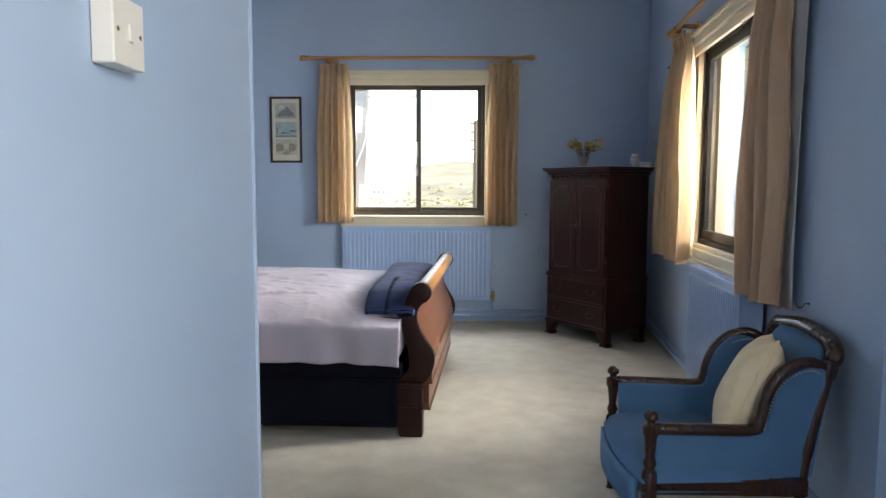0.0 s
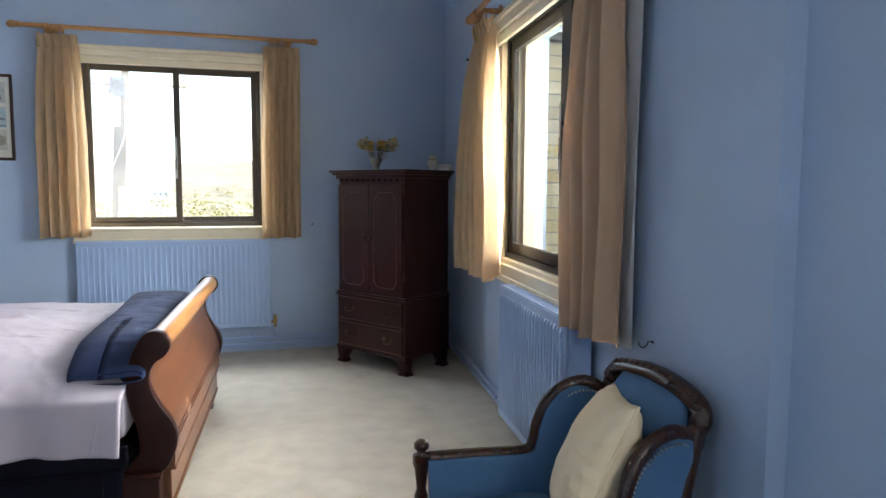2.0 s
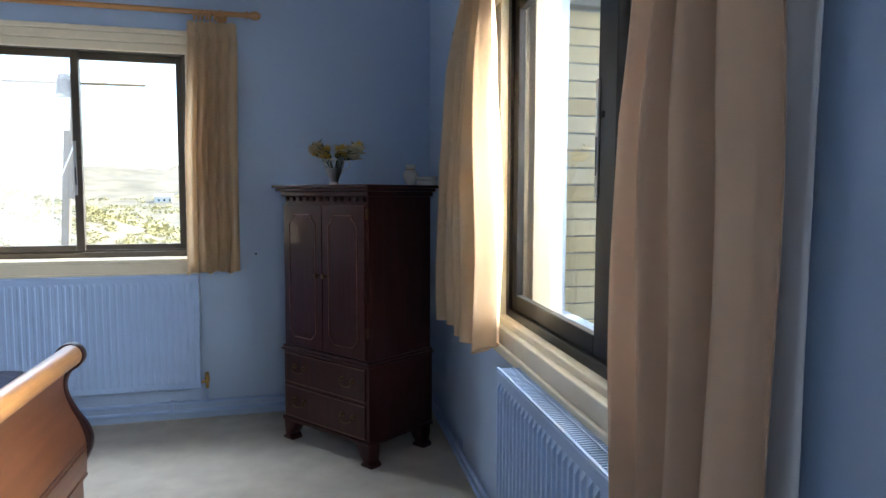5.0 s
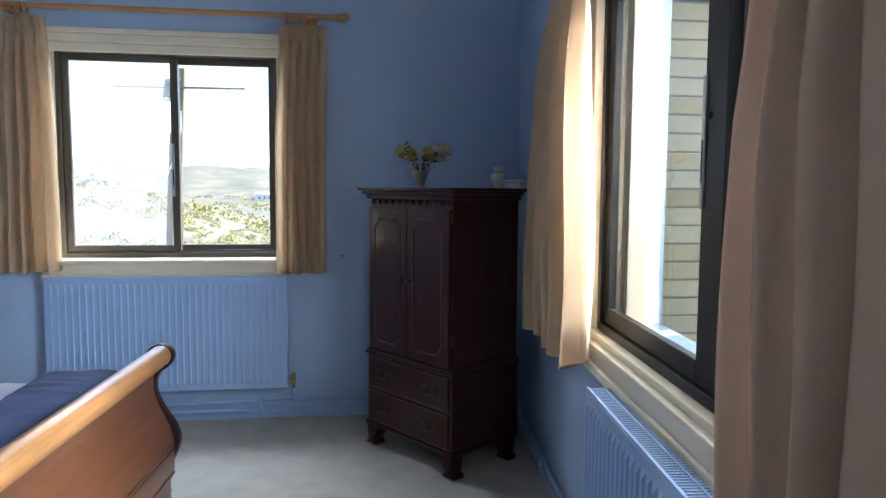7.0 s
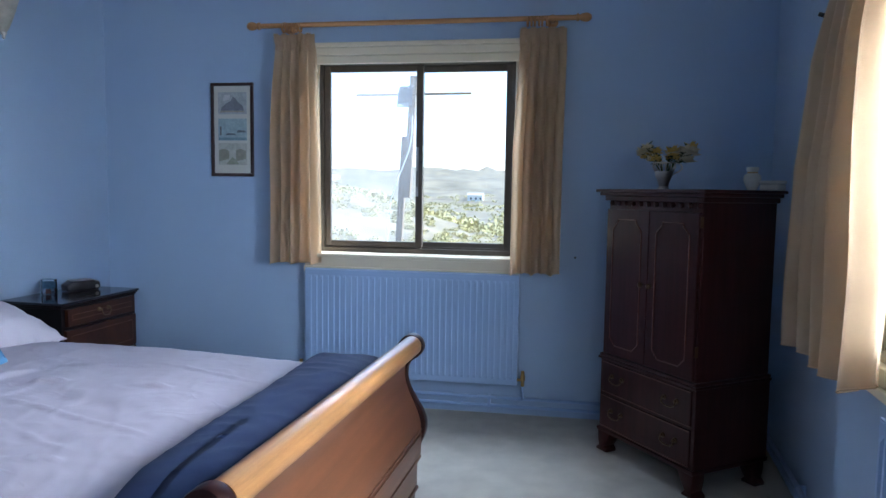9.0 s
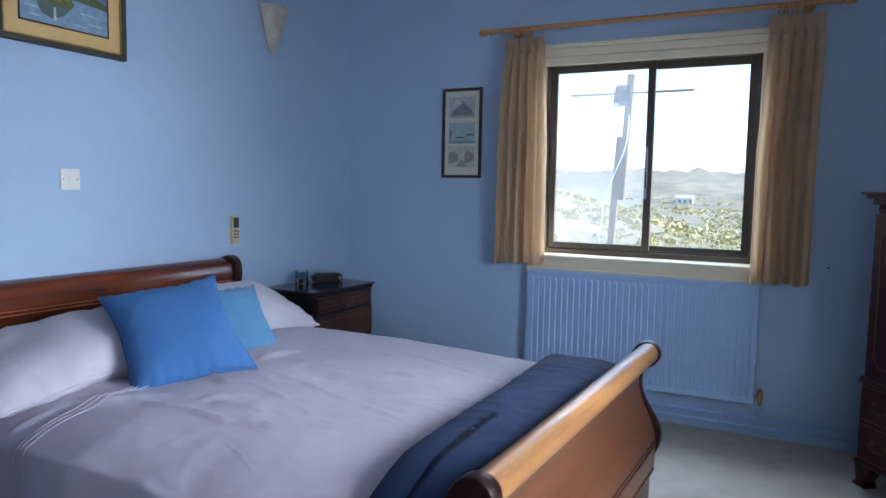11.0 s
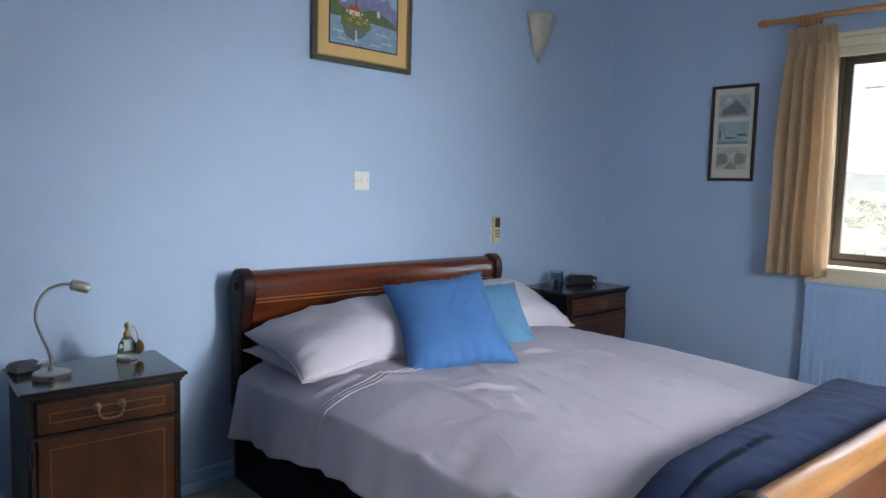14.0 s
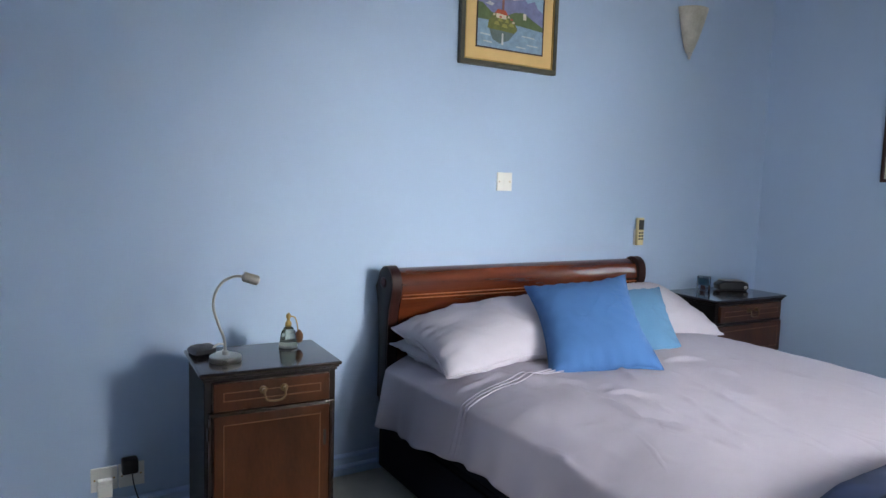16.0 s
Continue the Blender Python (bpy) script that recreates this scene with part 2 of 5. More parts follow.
def tube(points, radius, n=10, bm=None, closed=False):
    """Round bar along points; radius may be a number or one per point."""
    bm = bm or bmesh.new()
    pts = [Vector(p) for p in points]
    rings = []
    last = None
    for i, p in enumerate(pts):
        if closed:
            d = (pts[(i + 1) % len(pts)] - pts[i - 1]).normalized()
        else:
            d = (pts[min(i + 1, len(pts) - 1)] - pts[max(i - 1, 0)]).normalized()
        if last is None:
            side = d.cross(Vector((0, 0, 1)))
            if side.length < 0.05:
                side = d.cross(Vector((1, 0, 0)))
        else:
            side = last - d * last.dot(d)
        side.normalize()
        last = side
        up = d.cross(side)
        r = radius[i] if isinstance(radius, (list, tuple)) else radius
        rings.append([bm.verts.new(p + (side * math.cos(2 * math.pi * k / n) + up * math.sin(2 * math.pi * k / n)) * r) for k in range(n)])
    pairs = list(zip(rings, rings[1:]))
    if closed:
        pairs.append((rings[-1], rings[0]))
    for a, b in pairs:
        for k in range(n):
            bm.faces.new((a[k], a[(k + 1) % n], b[(k + 1) % n], b[k]))
    if not closed:
        bm.faces.new(list(reversed(rings[0])))
        bm.faces.new(rings[-1])
    bmesh.ops.recalc_face_normals(bm, faces=bm.faces)
    return bm


def slab(outline, a, b, plane="xz", bevel=0.0, bm=None):
    """A flat outline (pairs) given thickness from a to b along the third axis."""
    own = bmesh.new()
    def v(p, d):
        return {"xz": (p[0], d, p[1]), "xy": (p[0], p[1], d), "yz": (d, p[0], p[1])}[plane]
    lo = [own.verts.new(v(p, a)) for p in outline]
    hi = [own.verts.new(v(p, b)) for p in outline]
    n = len(outline)
    own.faces.new(lo)
    own.faces.new(list(reversed(hi)))
    rim = []
    for i in range(n):
        own.faces.new((lo[i], hi[i], hi[(i + 1) % n], lo[(i + 1) % n]))
    bmesh.ops.recalc_face_normals(own, faces=own.faces)
    if bevel:
        edges = [e for e in own.edges if (e.verts[0] in lo) == (e.verts[1] in lo)]
        bmesh.ops.bevel(own, geom=edges, offset=bevel, segments=2, profile=0.5, affect="EDGES")
    if bm is None:
        return own
    me = bpy.data.meshes.new("tmp")
    own.to_mesh(me)
    own.free()
    bm.from_mesh(me)
    bpy.data.meshes.remove(me)
    return bm


def smooth_path(pts, n=6):
    """Catmull-Rom through points."""
    pts = [Vector(p) for p in pts]
    out = []
    for i in range(len(pts) - 1):
        p0, p1, p2, p3 = pts[max(i - 1, 0)], pts[i], pts[i + 1], pts[min(i + 2, len(pts) - 1)]
        for k in range(n):
            t = k / n
            out.append(0.5 * ((2 * p1) + (p2 - p0) * t + (2 * p0 - 5 * p1 + 4 * p2 - p3) * t * t + (3 * p1 - p0 - 3 * p2 + p3) * t ** 3))
    out.append(pts[-1])
    return out


def sheet(fn, nu, nv, bm=None):
    """A grid of faces from fn(u, v), both 0..1."""
    bm = bm or bmesh.new()
    vs = [[bm.verts.new(fn(i / nu, j / nv)) for j in range(nv + 1)] for i in range(nu + 1)]
    for i in range(nu):
        for j in range(nv):
            bm.faces.new((vs[i][j], vs[i + 1][j], vs[i + 1][j + 1], vs[i][j + 1]))
    return bm


# ---- structure ----
TH = math.degrees(math.atan(0.09))
M_N = pose(0, 6.0, 0)
M_E = pose(3.745, 6.0, 0, 0, 0, -90 - TH)
HIGH = 2.75


def structure(name, bm, material, m=None):
    ob = mesh_ob(name, bm, material)
    if m:
        ob.matrix_world = m
    return tagged(ob, kind="structure")


N_OPEN = (1.275, 2.46, 0.86, 2.0)
E_OPEN = (1.50, 3.07, 0.78, 1.93)


def wall_with_opening(name, m, a0, a1, o):
    bm = boxes((a0, o[0], 0, 0.28, -0.1, HIGH), (o[1], a1, 0, 0.28, -0.1, HIGH), (o[0], o[1], 0, 0.28, -0.1, o[2]), (o[0], o[1], 0, 0.28, o[3], HIGH))
    return structure(name, bm, M_WALL, m)


wall_with_opening("wall_north", M_N, -0.3, 4.1, N_OPEN)
wall_with_opening("wall_east", M_E, -0.02, 3.75, E_OPEN)
# The opening in this wall is invented, made for the hall fill lamp.
structure("wall_hall_east", boxes((3.75, 5.7, 0.05, 0.28, -0.1, HIGH), (6.9, 7.5, 0.05, 0.28, -0.1, HIGH), (5.7, 6.9, 0.05, 0.28, -0.1, 0.9), (5.7, 6.9, 0.05, 0.28, 2.1, HIGH)), M_WALL, M_E)
structure("wall_west", boxes((-0.28, 0, 1.7, 6.0, -0.1, HIGH)), M_WALL)
structure("wall_south", boxes((0, 1.64, 1.86, 1.98, 0, HIGH)), M_WALL)
structure("wall_hall_west", box(box(bmesh.new(), 1.64, 1.75, -1.3, 1.968, 0, HIGH), 1.643, 1.756, 1.968, 1.982, 0, HIGH, bevel=0.006), M_WALL)
structure("wall_hall_south", boxes((1.4, 3.6, -1.42, -1.3, 0, HIGH)), M_WALL)
structure("floor", boxes((-0.3, 4.1, -1.45, 6.3, -0.12, 0)), M_CARPET)
structure("ceiling", boxes((-0.3, 4.1, -1.45, 6.3, HIGH, HIGH + 0.15)), M_CEIL)


crack = tagged(part("seam", tube(smooth_path([(2.45, 2.62, 0.0), (2.62, 2.70, 0.0), (2.80, 2.73, 0.0), (3.0, 2.80, 0.0)], 5), 0.0022, 6), M_CARPET, None), kind="structure")
crack.name = "carpet_seam"

# ---- windows, in the frame of a wall: x along it, y outwards ----
def window_unit(name, m, o, stile, label, cw=0.025, y=0.10, t=0.035, ov=0.022, sw=0.042, mw=0.042, metal=None):
    x0, x1, z0, z1 = o
    w = tagged(thing(name, m, label, "window"), kind="structure")
    # cream wooden casing with a moulded head
    part("window_frame", boxes((x0, x0 + cw, -0.012, 0.2, z0, z1), (x1 - cw, x1, -0.012, 0.2, z0, z1), (x0 + cw, x1 - cw, -0.012, 0.2, z1 - 0.03, z1), bevel=0.003), M_CREAM, w, "cream painted wooden casing")
    part("pelmet", boxes((x0 - 0.03, x1 + 0.03, -0.075, -0.001, z1 + 0.012, z1 + 0.035), (x0 - 0.02, x1 + 0.02, -0.055, -0.001, z1 - 0.03, z1 + 0.012), (x0 + 0.0, x1 - 0.0, -0.035, -0.013, z1 - 0.075, z1 - 0.03), bevel=0.005), M_CREAM, w, "cream moulded head board")
    part("window_sill", boxes((x0 - 0.02, x1 + 0.02, -0.035, 0.03, z0 - 0.075, z0 - 0.01), (x0 + cw, x1 - cw, -0.055 if cw < 0.05 else -0.014, 0.19, z0 - 0.01, z0 + 0.012), (x0 - 0.02, x1 + 0.02, -0.05, -0.036, z0 - 0.09, z0 - 0.06), bevel=0.004), M_CREAM, w, "cream painted wooden sill")
    f0, f1, g0, g1 = x0 + cw, x1 - cw, z0 + 0.012, z1 - 0.03
    part("outer_frame", boxes((f0, f0 + t, y, y + 0.09, g0, g1), (f1 - t, f1, y, y + 0.09, g0, g1), (f0 + t, f1 - t, y, y + 0.09, g1 - t, g1), (f0 + t, f1 - t, y, y + 0.09, g0, g0 + 0.028), (f0 + t, f1 - t, y + 0.018, y + 0.024, g0 + 0.028, g0 + 0.04), bevel=0.002), metal, w, "dark bronze aluminium frame")
    for k, (a, b, yy) in enumerate(((f0 + t, stile + ov, y + 0.012), (stile - ov, f1 - t, y + 0.05))):
        q0, q1 = g0 + 0.030, g1 - t - 0.002
        s, sa, sb = sw, (mw if k else sw), (sw if k else mw)
        part("sash", boxes((a, a + sa, yy, yy + 0.028, q0, q1), (b - sb, b, yy, yy + 0.028, q0, q1), (a + sa, b - sb, yy, yy + 0.028, q1 - s, q1), (a + sa, b - sb, yy, yy + 0.028, q0, q0 + s), bevel=0.003), metal, w, "sliding dark aluminium sash")
        p = part("pane", boxes((a + sa - 0.006, b - sb + 0.006, yy + 0.012, yy + 0.017, q0 + s - 0.006, q1 - s + 0.006)), M_HAZY if k == 0 and cw < 0.05 else M_GLASS, w, "clear window glass")
        p.visible_shadow = False
    lx = stile + ov - mw
    part("latch", boxes((lx + 0.002, lx + 0.016, y + 0.006, y + 0.0115, 1.20, 1.48), bevel=0.001), M_STEEL, w, "steel latch plate")
    part("latch_slot", boxes((lx + 0.006, lx + 0.013, y + 0.0045, y + 0.0058, 1.255, 1.345), bevel=0.0005), M_BLACKP, w, "dark slot")
    part("latch_knob", lathe([(0.009, 0), (0.009, 0.004), (0.005, 0.007)], 14, (lx + 0.034, y + 0.0115, 1.395), Matrix.Rotation(radians(90), 4, "X")), M_BLACKP, w, "round black lock")
    return w


window_unit("window_1", M_N, N_OPEN, 1.885, "cream cased sliding window with dark aluminium sashes over a radiator", t=0.026, sw=0.036, mw=0.040, metal=M_WINF)
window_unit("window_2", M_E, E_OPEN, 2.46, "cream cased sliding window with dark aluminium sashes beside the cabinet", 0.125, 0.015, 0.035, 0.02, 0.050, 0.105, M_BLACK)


# ---- soft things ----
def curtain(m, top, bottom, z0, z1, d, folds, seed, label, lining=None, drop=0.0):
    """Pleated curtain. top and bottom: where it begins and ends along the wall."""
    c = thing("curtain", m, label, "curtain", "curtains")
    rnd = random.Random(seed)
    ph = [rnd.uniform(-0.5, 0.5) for _ in range(folds + 2)]
    am = [rnd.uniform(0.7, 1.25) for _ in range(folds + 2)]
    am[folds] *= 0.6
    def fn(u, v):
        z = z1 + (z0 - z1) * v
        k = min(1, v * 2.0)
        x = (top[0] + (top[1] - top[0]) * u) * (1 - k) + (bottom[0] + (bottom[1] - bottom[0]) * u) * k
        f = u * folds
        i = int(f)
        a = (am[i] * (1 - f + i) + am[i + 1] * (f - i))
        w = math.sin(2 * math.pi * f + ph[i] * (1 - f + i) * v + ph[i + 1] * (f - i) * v)
        w = math.copysign(abs(w) ** 0.6, w) if lining else math.copysign(abs(w) ** 0.75, w)
        depth = 0.010 + 0.028 * min(1, max(0, (v - 0.02) * 5)) + 0.006 * v
        if v < 0.05:
            w *= 0.8
        y = -d - depth * a * w + 0.006 * math.sin(9 * v + 5 * u + seed)
        x += 0.006 * math.cos(2 * math.pi * f) * (1 if v > 0.06 else 0.2)
        z -= drop * max(0, u - 0.82) / 0.18 * v + 0.006 * math.sin(2 * math.pi * f * 0.5 + 1) * v
        return (x, y, z)
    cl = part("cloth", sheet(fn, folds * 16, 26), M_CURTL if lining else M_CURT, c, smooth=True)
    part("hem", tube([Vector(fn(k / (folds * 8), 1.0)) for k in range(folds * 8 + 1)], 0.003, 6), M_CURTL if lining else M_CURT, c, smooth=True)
    for k in range(folds):
        u = (k + 0.5) / folds
        x = top[0] + (top[1] - top[0]) * u
        bm = sheet(lambda a, b: (x + 0.014 * (1 - 0.5 * b) * (2 * a - 1), -d - 0.022 - 0.012 * math.sin(math.pi * min(1, b + 0.25)) - 0.005 * math.cos(6 * math.pi * a), z1 - 0.003 - 0.085 * b), 18, 6)
        pl = part("pinch_pleat", bm, M_CURT, c, "gathered pinch pleat", smooth=True)
        pl.modifiers.new("thick", "SOLIDIFY").thickness = 0.003
    if lining:
        ln = part("lining", sheet(lambda u, v: (lining[0] + (lining[1] - lining[0]) * u, -0.030 - 0.012 * math.sin(u * 3) + 0.005 * math.sin(4 * v + u * 8), z1 - 0.03 + (z0 + lining[2] - z1) * v), 10, 20), M_LINING, c, "pale grey lining", smooth=True)
        ln.modifiers.new("thick", "SOLIDIFY").thickness = 0.002
    return c


def pole(m, a, b, z, d, ends, label):
    p = thing("curtain_pole", m, label, "curtain pole")
    part("rod", tube([(a, -d, z), (b, -d, z)], 0.0135, 14), M_PINE, p, smooth=True, angle=50)
    turn = Matrix.Rotation(radians(90), 4, "Y")
    fin = [(0.0135, 0), (0.02, 0.004), (0.02, 0.012), (0.013, 0.018), (0.019, 0.030), (0.023, 0.048), (0.021, 0.064), (0.012, 0.076), (0.001, 0.079)]
    part("finial", lathe(fin, 16, (b, -d, z), turn), M_PINE, p, "turned pine finial", smooth=True)
    part("finial", lathe(fin, 16, (a, -d, z), Matrix.Rotation(radians(-90), 4, "Y")), M_PINE, p, "turned pine finial", smooth=True)
    for x in ends:
        part("bracket", lathe([(0.03, 0), (0.03, 0.01), (0.014, 0.02), (0.012, d - 0.02), (0.018, d)], 14, (x, -0.001, z), Matrix.Rotation(radians(90), 4, "X")), M_PINE, p, smooth=True, angle=40)
    return p


def rings(p, a, b, n, z, d):
    for k in range(n):
        x = a + (b - a) * (k + 0.5) / n
        pts = [(x + 0.004 * math.sin(k * 3), -d + 0.022 * math.cos(t * math.pi / 8), z - 0.004 + 0.022 * math.sin(t * math.pi / 8)) for t in range(16)]
        part("ring", tube(pts, 0.0058, 7, closed=True), M_PINE, p, smooth=True)


def radiator(m, x0, x1, z0, z1, d, label, deep=0.0075):
    r = thing("radiator", m, label, "radiator", "radiators")
    n = int((x1 - x0 - 0.03) / 0.0333)
    step = (x1 - x0 - 0.03) / n
    bm = box(bmesh.new(), x0, x1, -d, -d + 0.012, z0, z1, 0.004)
    part("front_panel", bm, M_RAD, r, "flat blue painted front panel")
    bm = bmesh.new()
    for k in range(1):
        a, b = step * 0.22, step * 0.78
        y0, y1 = -d + 0.001, -d - deep
        lo, hi = z0 + 0.028, z1 - 0.028
        vs = [bm.verts.new(p) for p in ((a, y0, lo), (b, y0, lo), (b, y0, hi), (a, y0, hi), (a + 0.004, y1, lo + 0.018), (b - 0.004, y1, lo + 0.018), (b - 0.004, y1, hi - 0.018), (a + 0.004, y1, hi - 0.018))]
        for q in ((4, 5, 6, 7), (0, 1, 5, 4), (1, 2, 6, 5), (2, 3, 7, 6), (3, 0, 4, 7)):
            bm.faces.new([vs[i] for i in q])
    bmesh.ops.recalc_face_normals(bm, faces=bm.faces)
    rib = part("rib", bm, M_RAD, r, "pressed blue rib")
    rib.location.x = x0 + 0.015
    for k in range(1, n):
        o = new("rib", rib.data)
        o.parent = r
        o.location.x = x0 + 0.015 + step * k
        tagged(o, "pressed blue rib")
    part("back_panel", boxes((x0 + 0.01, x1 - 0.01, -0.035, -0.022, z0 + 0.01, z1 - 0.012)), M_RAD, r)
    for a in (x0, x1 - 0.0015):
        part("side_panel", box(bmesh.new(), a, a + 0.0015, -d + 0.012, -0.02, z0 + 0.005, z1 - 0.002), M_RAD, r)
    bm = boxes((x0, x1, -d + 0.001, -d + 0.008, z1 + 0.001, z1 + 0.006), (x0, x1, -0.026, -0.02, z1 + 0.001, z1 + 0.006), (x0, x1, -d * 0.5 - 0.012, -d * 0.5 - 0.008, z1 + 0.001, z1 + 0.006))
    k = x0 + 0.006
    while k < x1 - 0.004:
        box(bm, k, k + 0.005, -d + 0.008, -0.026, z1 - 0.001, z1 + 0.004)
        k += 0.0125
    part("top_grille", bm, M_RAD, r, "slatted blue top grille")
    for x, sgn in ((x0 - 0.03, 1), (x1 + 0.03, -1)):
        part("valve", tube([(x + 0.03 * sgn, -0.05, z0 + 0.03), (x, -0.05, z0 + 0.03)], 0.008, 10, lathe([(0.009, -0.03), (0.009, 0), (0.013, 0.004), (0.013, 0.03), (0.010, 0.032), (0.010, 0.052), (0.006, 0.055)], 12, (x, -0.05, z0 + 0.025))), M_BRASS, r, "brass radiator valve", smooth=True, angle=40)
        part("tail_pipe", tube([(x, -0.05, z0), (x, -0.05, z0 - 0.08)], 0.0075, 10), M_RAD, r, "blue painted tail pipe", smooth=True)
    return r


curtain(M_N, (1.105, 1.335), (1.075, 1.365), 0.82, 2.08, 0.085, 5, 1, "short beige pinch-pleated curtain drawn open beside the bed wall window")
curtain(M_N, (2.455, 2.695), (2.425, 2.685), 0.80, 2.08, 0.085, 5, 2, "short beige pinch-pleated curtain drawn open beside the radiator window")
curtain(M_E, (1.38, 1.71), (0.97, 1.82), 0.675, 1.99, 0.080, 5, 3, "short beige curtain with sunlight shining through its edge", None, -0.06)
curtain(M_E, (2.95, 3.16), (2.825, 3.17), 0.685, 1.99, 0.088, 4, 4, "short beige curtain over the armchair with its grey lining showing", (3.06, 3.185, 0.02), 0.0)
pn = pole(M_N, 1.03, 2.74, 2.125, 0.10, (1.17, 2.62), "long pine curtain pole with turned ends over the radiator window")
rings(pn, 1.155, 1.265, 6, 2.115, 0.10)
rings(pn, 2.485, 2.60, 6, 2.115, 0.10)
pe = pole(M_E, 1.40, 3.25, 2.035, 0.12, (1.56, 3.1), "pine curtain pole with turned ends over the side window")
rings(pe, 1.42, 1.55, 6, 2.025, 0.12)
rings(pe, 2.95, 3.12, 6, 2.025, 0.12)
radiator(M_N, 1.27, 2.48, 0.18, 0.785, 0.068, "blue painted panel radiator under the window on two wall pipes", 0.0045)
radiator(M_E, 2.005, 2.855, 0.10, 0.70, 0.115, "blue painted double panel radiator below the side window")


def wall_pipes(m, x0, x1, y):
    p = thing("heating_pipes", m, "two blue painted heating pipes running low along the wall", "pipes")
    for z in (0.052, 0.098):
        part("pipe", tube([(x0, y, z), (x1, y, z)], 0.010, 10), M_RAD, p, smooth=True)
    for k in range(int((x1 - x0) / 0.7) + 1):
        part("clip", boxes((x0 + 0.2 + 0.7 * k, x0 + 0.215 + 0.7 * k, y - 0.012, -0.001, 0.045, 0.108)), M_RAD, p)
    return p


wall_pipes(M_N, 0.02, 3.70, -0.03)
wall_pipes(M_E, 0.06, 3.70, -0.03)
wall_pipes(pose(0, 3.4, 0, 0, 0, 90), -1.35, 2.55, -0.03)


# ---- bed ----
BED = pose(0.035, 3.367, 0, 0, 0, -1.8)
bed = thing("sleigh_bed", BED, "cherry wood sleigh bed with curved ends against the blue wall", "bed")
post = [(p[0], p[2]) for p in smooth_path([(1.93, 0, 0.236), (2.045, 0, 0.236), (2.087, 0, 0.29), (2.099, 0, 0.345), (2.086, 0, 0.395), (2.057, 0, 0.44), (2.030, 0, 0.49), (2.020, 0, 0.53), (2.024, 0, 0.565), (2.042, 0, 0.592), (2.066, 0, 0.608), (2.084, 0, 0.636), (2.078, 0, 0.668), (2.050, 0, 0.690), (2.018, 0, 0.686), (1.992, 0, 0.662), (1.965, 0, 0.605), (1.953, 0, 0.54), (1.958, 0, 0.46), (1.980, 0, 0.38), (1.985, 0, 0.30)], 5)]
foot_parts = []
for y0 in (0.055, 1.44):
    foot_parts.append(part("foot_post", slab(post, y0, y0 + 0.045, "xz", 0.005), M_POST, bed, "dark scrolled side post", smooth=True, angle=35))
face = smooth_path([(2.082, 0, 0.236), (2.084, 0, 0.30), (2.080, 0, 0.36), (2.062, 0, 0.415), (2.036, 0, 0.47), (2.020, 0, 0.52), (2.018, 0, 0.56), (2.026, 0, 0.60), (2.040, 0, 0.63)], 5)
back = [(p[0] - 0.028, 0, p[2]) for p in reversed(face)]
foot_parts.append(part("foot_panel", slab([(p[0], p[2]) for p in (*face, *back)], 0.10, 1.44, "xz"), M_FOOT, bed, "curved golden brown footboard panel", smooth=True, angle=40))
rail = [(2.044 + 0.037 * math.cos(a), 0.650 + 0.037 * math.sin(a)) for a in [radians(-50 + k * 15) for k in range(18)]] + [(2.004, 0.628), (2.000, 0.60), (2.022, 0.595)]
foot_parts.append(part("foot_rail", slab(rail, 0.101, 1.439, "xz"), M_BEDRAIL, bed, "rounded worn golden top rail, coloured as if lit", smooth=True, angle=60))
for z in (0.318, 0.336):
    foot_parts.append(part("panel_bead", tube([(2.0855, 0.11, z), (2.0855, 1.43, z)], 0.0032, 8), M_FOOTD, bed, "fine bead across the footboard", smooth=True))
foot_parts.append(part("foot_moulding", boxes((2.02, 2.086, 0.101, 1.439, 0.222, 0.235), (2.02, 2.070, 0.101, 1.439, 0.115, 0.222), (2.02, 2.076, 0.101, 1.439, 0.100, 0.114), bevel=0.004), M_FOOT, bed, "stepped lower footboard rails"))
for y0 in (0.025, 1.425):
    foot_parts.append(part("foot_block", slab([(1.87, 0.225), (2.046, 0.225), (2.046, 0.0), (1.945, 0.0), (1.932, 0.05), (1.905, 0.085), (1.876, 0.10)], y0, y0 + 0.075, "xz", 0.004), M_POST, bed, "dark bracket foot"))
    foot_parts.append(part("foot_cap", boxes((1.862, 2.052, y0 - 0.004, y0 + 0.079, 0.226, 0.236), (1.935, 2.051, y0 - 0.004, y0 + 0.079, 0.128, 0.136), bevel=0.002), M_POST, bed))
for o in foot_parts:
    o.rotation_euler.z = radians(-1.5)
    o.location = (-0.01, 0.054, 0)
head_front = smooth_path([(0.12, 0, 0.10), (0.115, 0, 0.35), (0.105, 0, 0.55), (0.115, 0, 0.70), (0.14, 0, 0.79), (0.13, 0, 0.855), (0.085, 0, 0.882), (0.035, 0, 0.865), (0.012, 0, 0.82)], 5)
head_back = [(0.012, 0, 0.80), (0.03, 0, 0.76), (0.05, 0, 0.6), (0.05, 0, 0.10)]
part("headboard", slab([(p[0], p[2]) for p in (*head_front, *head_back)], 0.045, 1.337, "xz"), M_BED, bed, "glossy red wood headboard rolled at the top", smooth=True, angle=40)
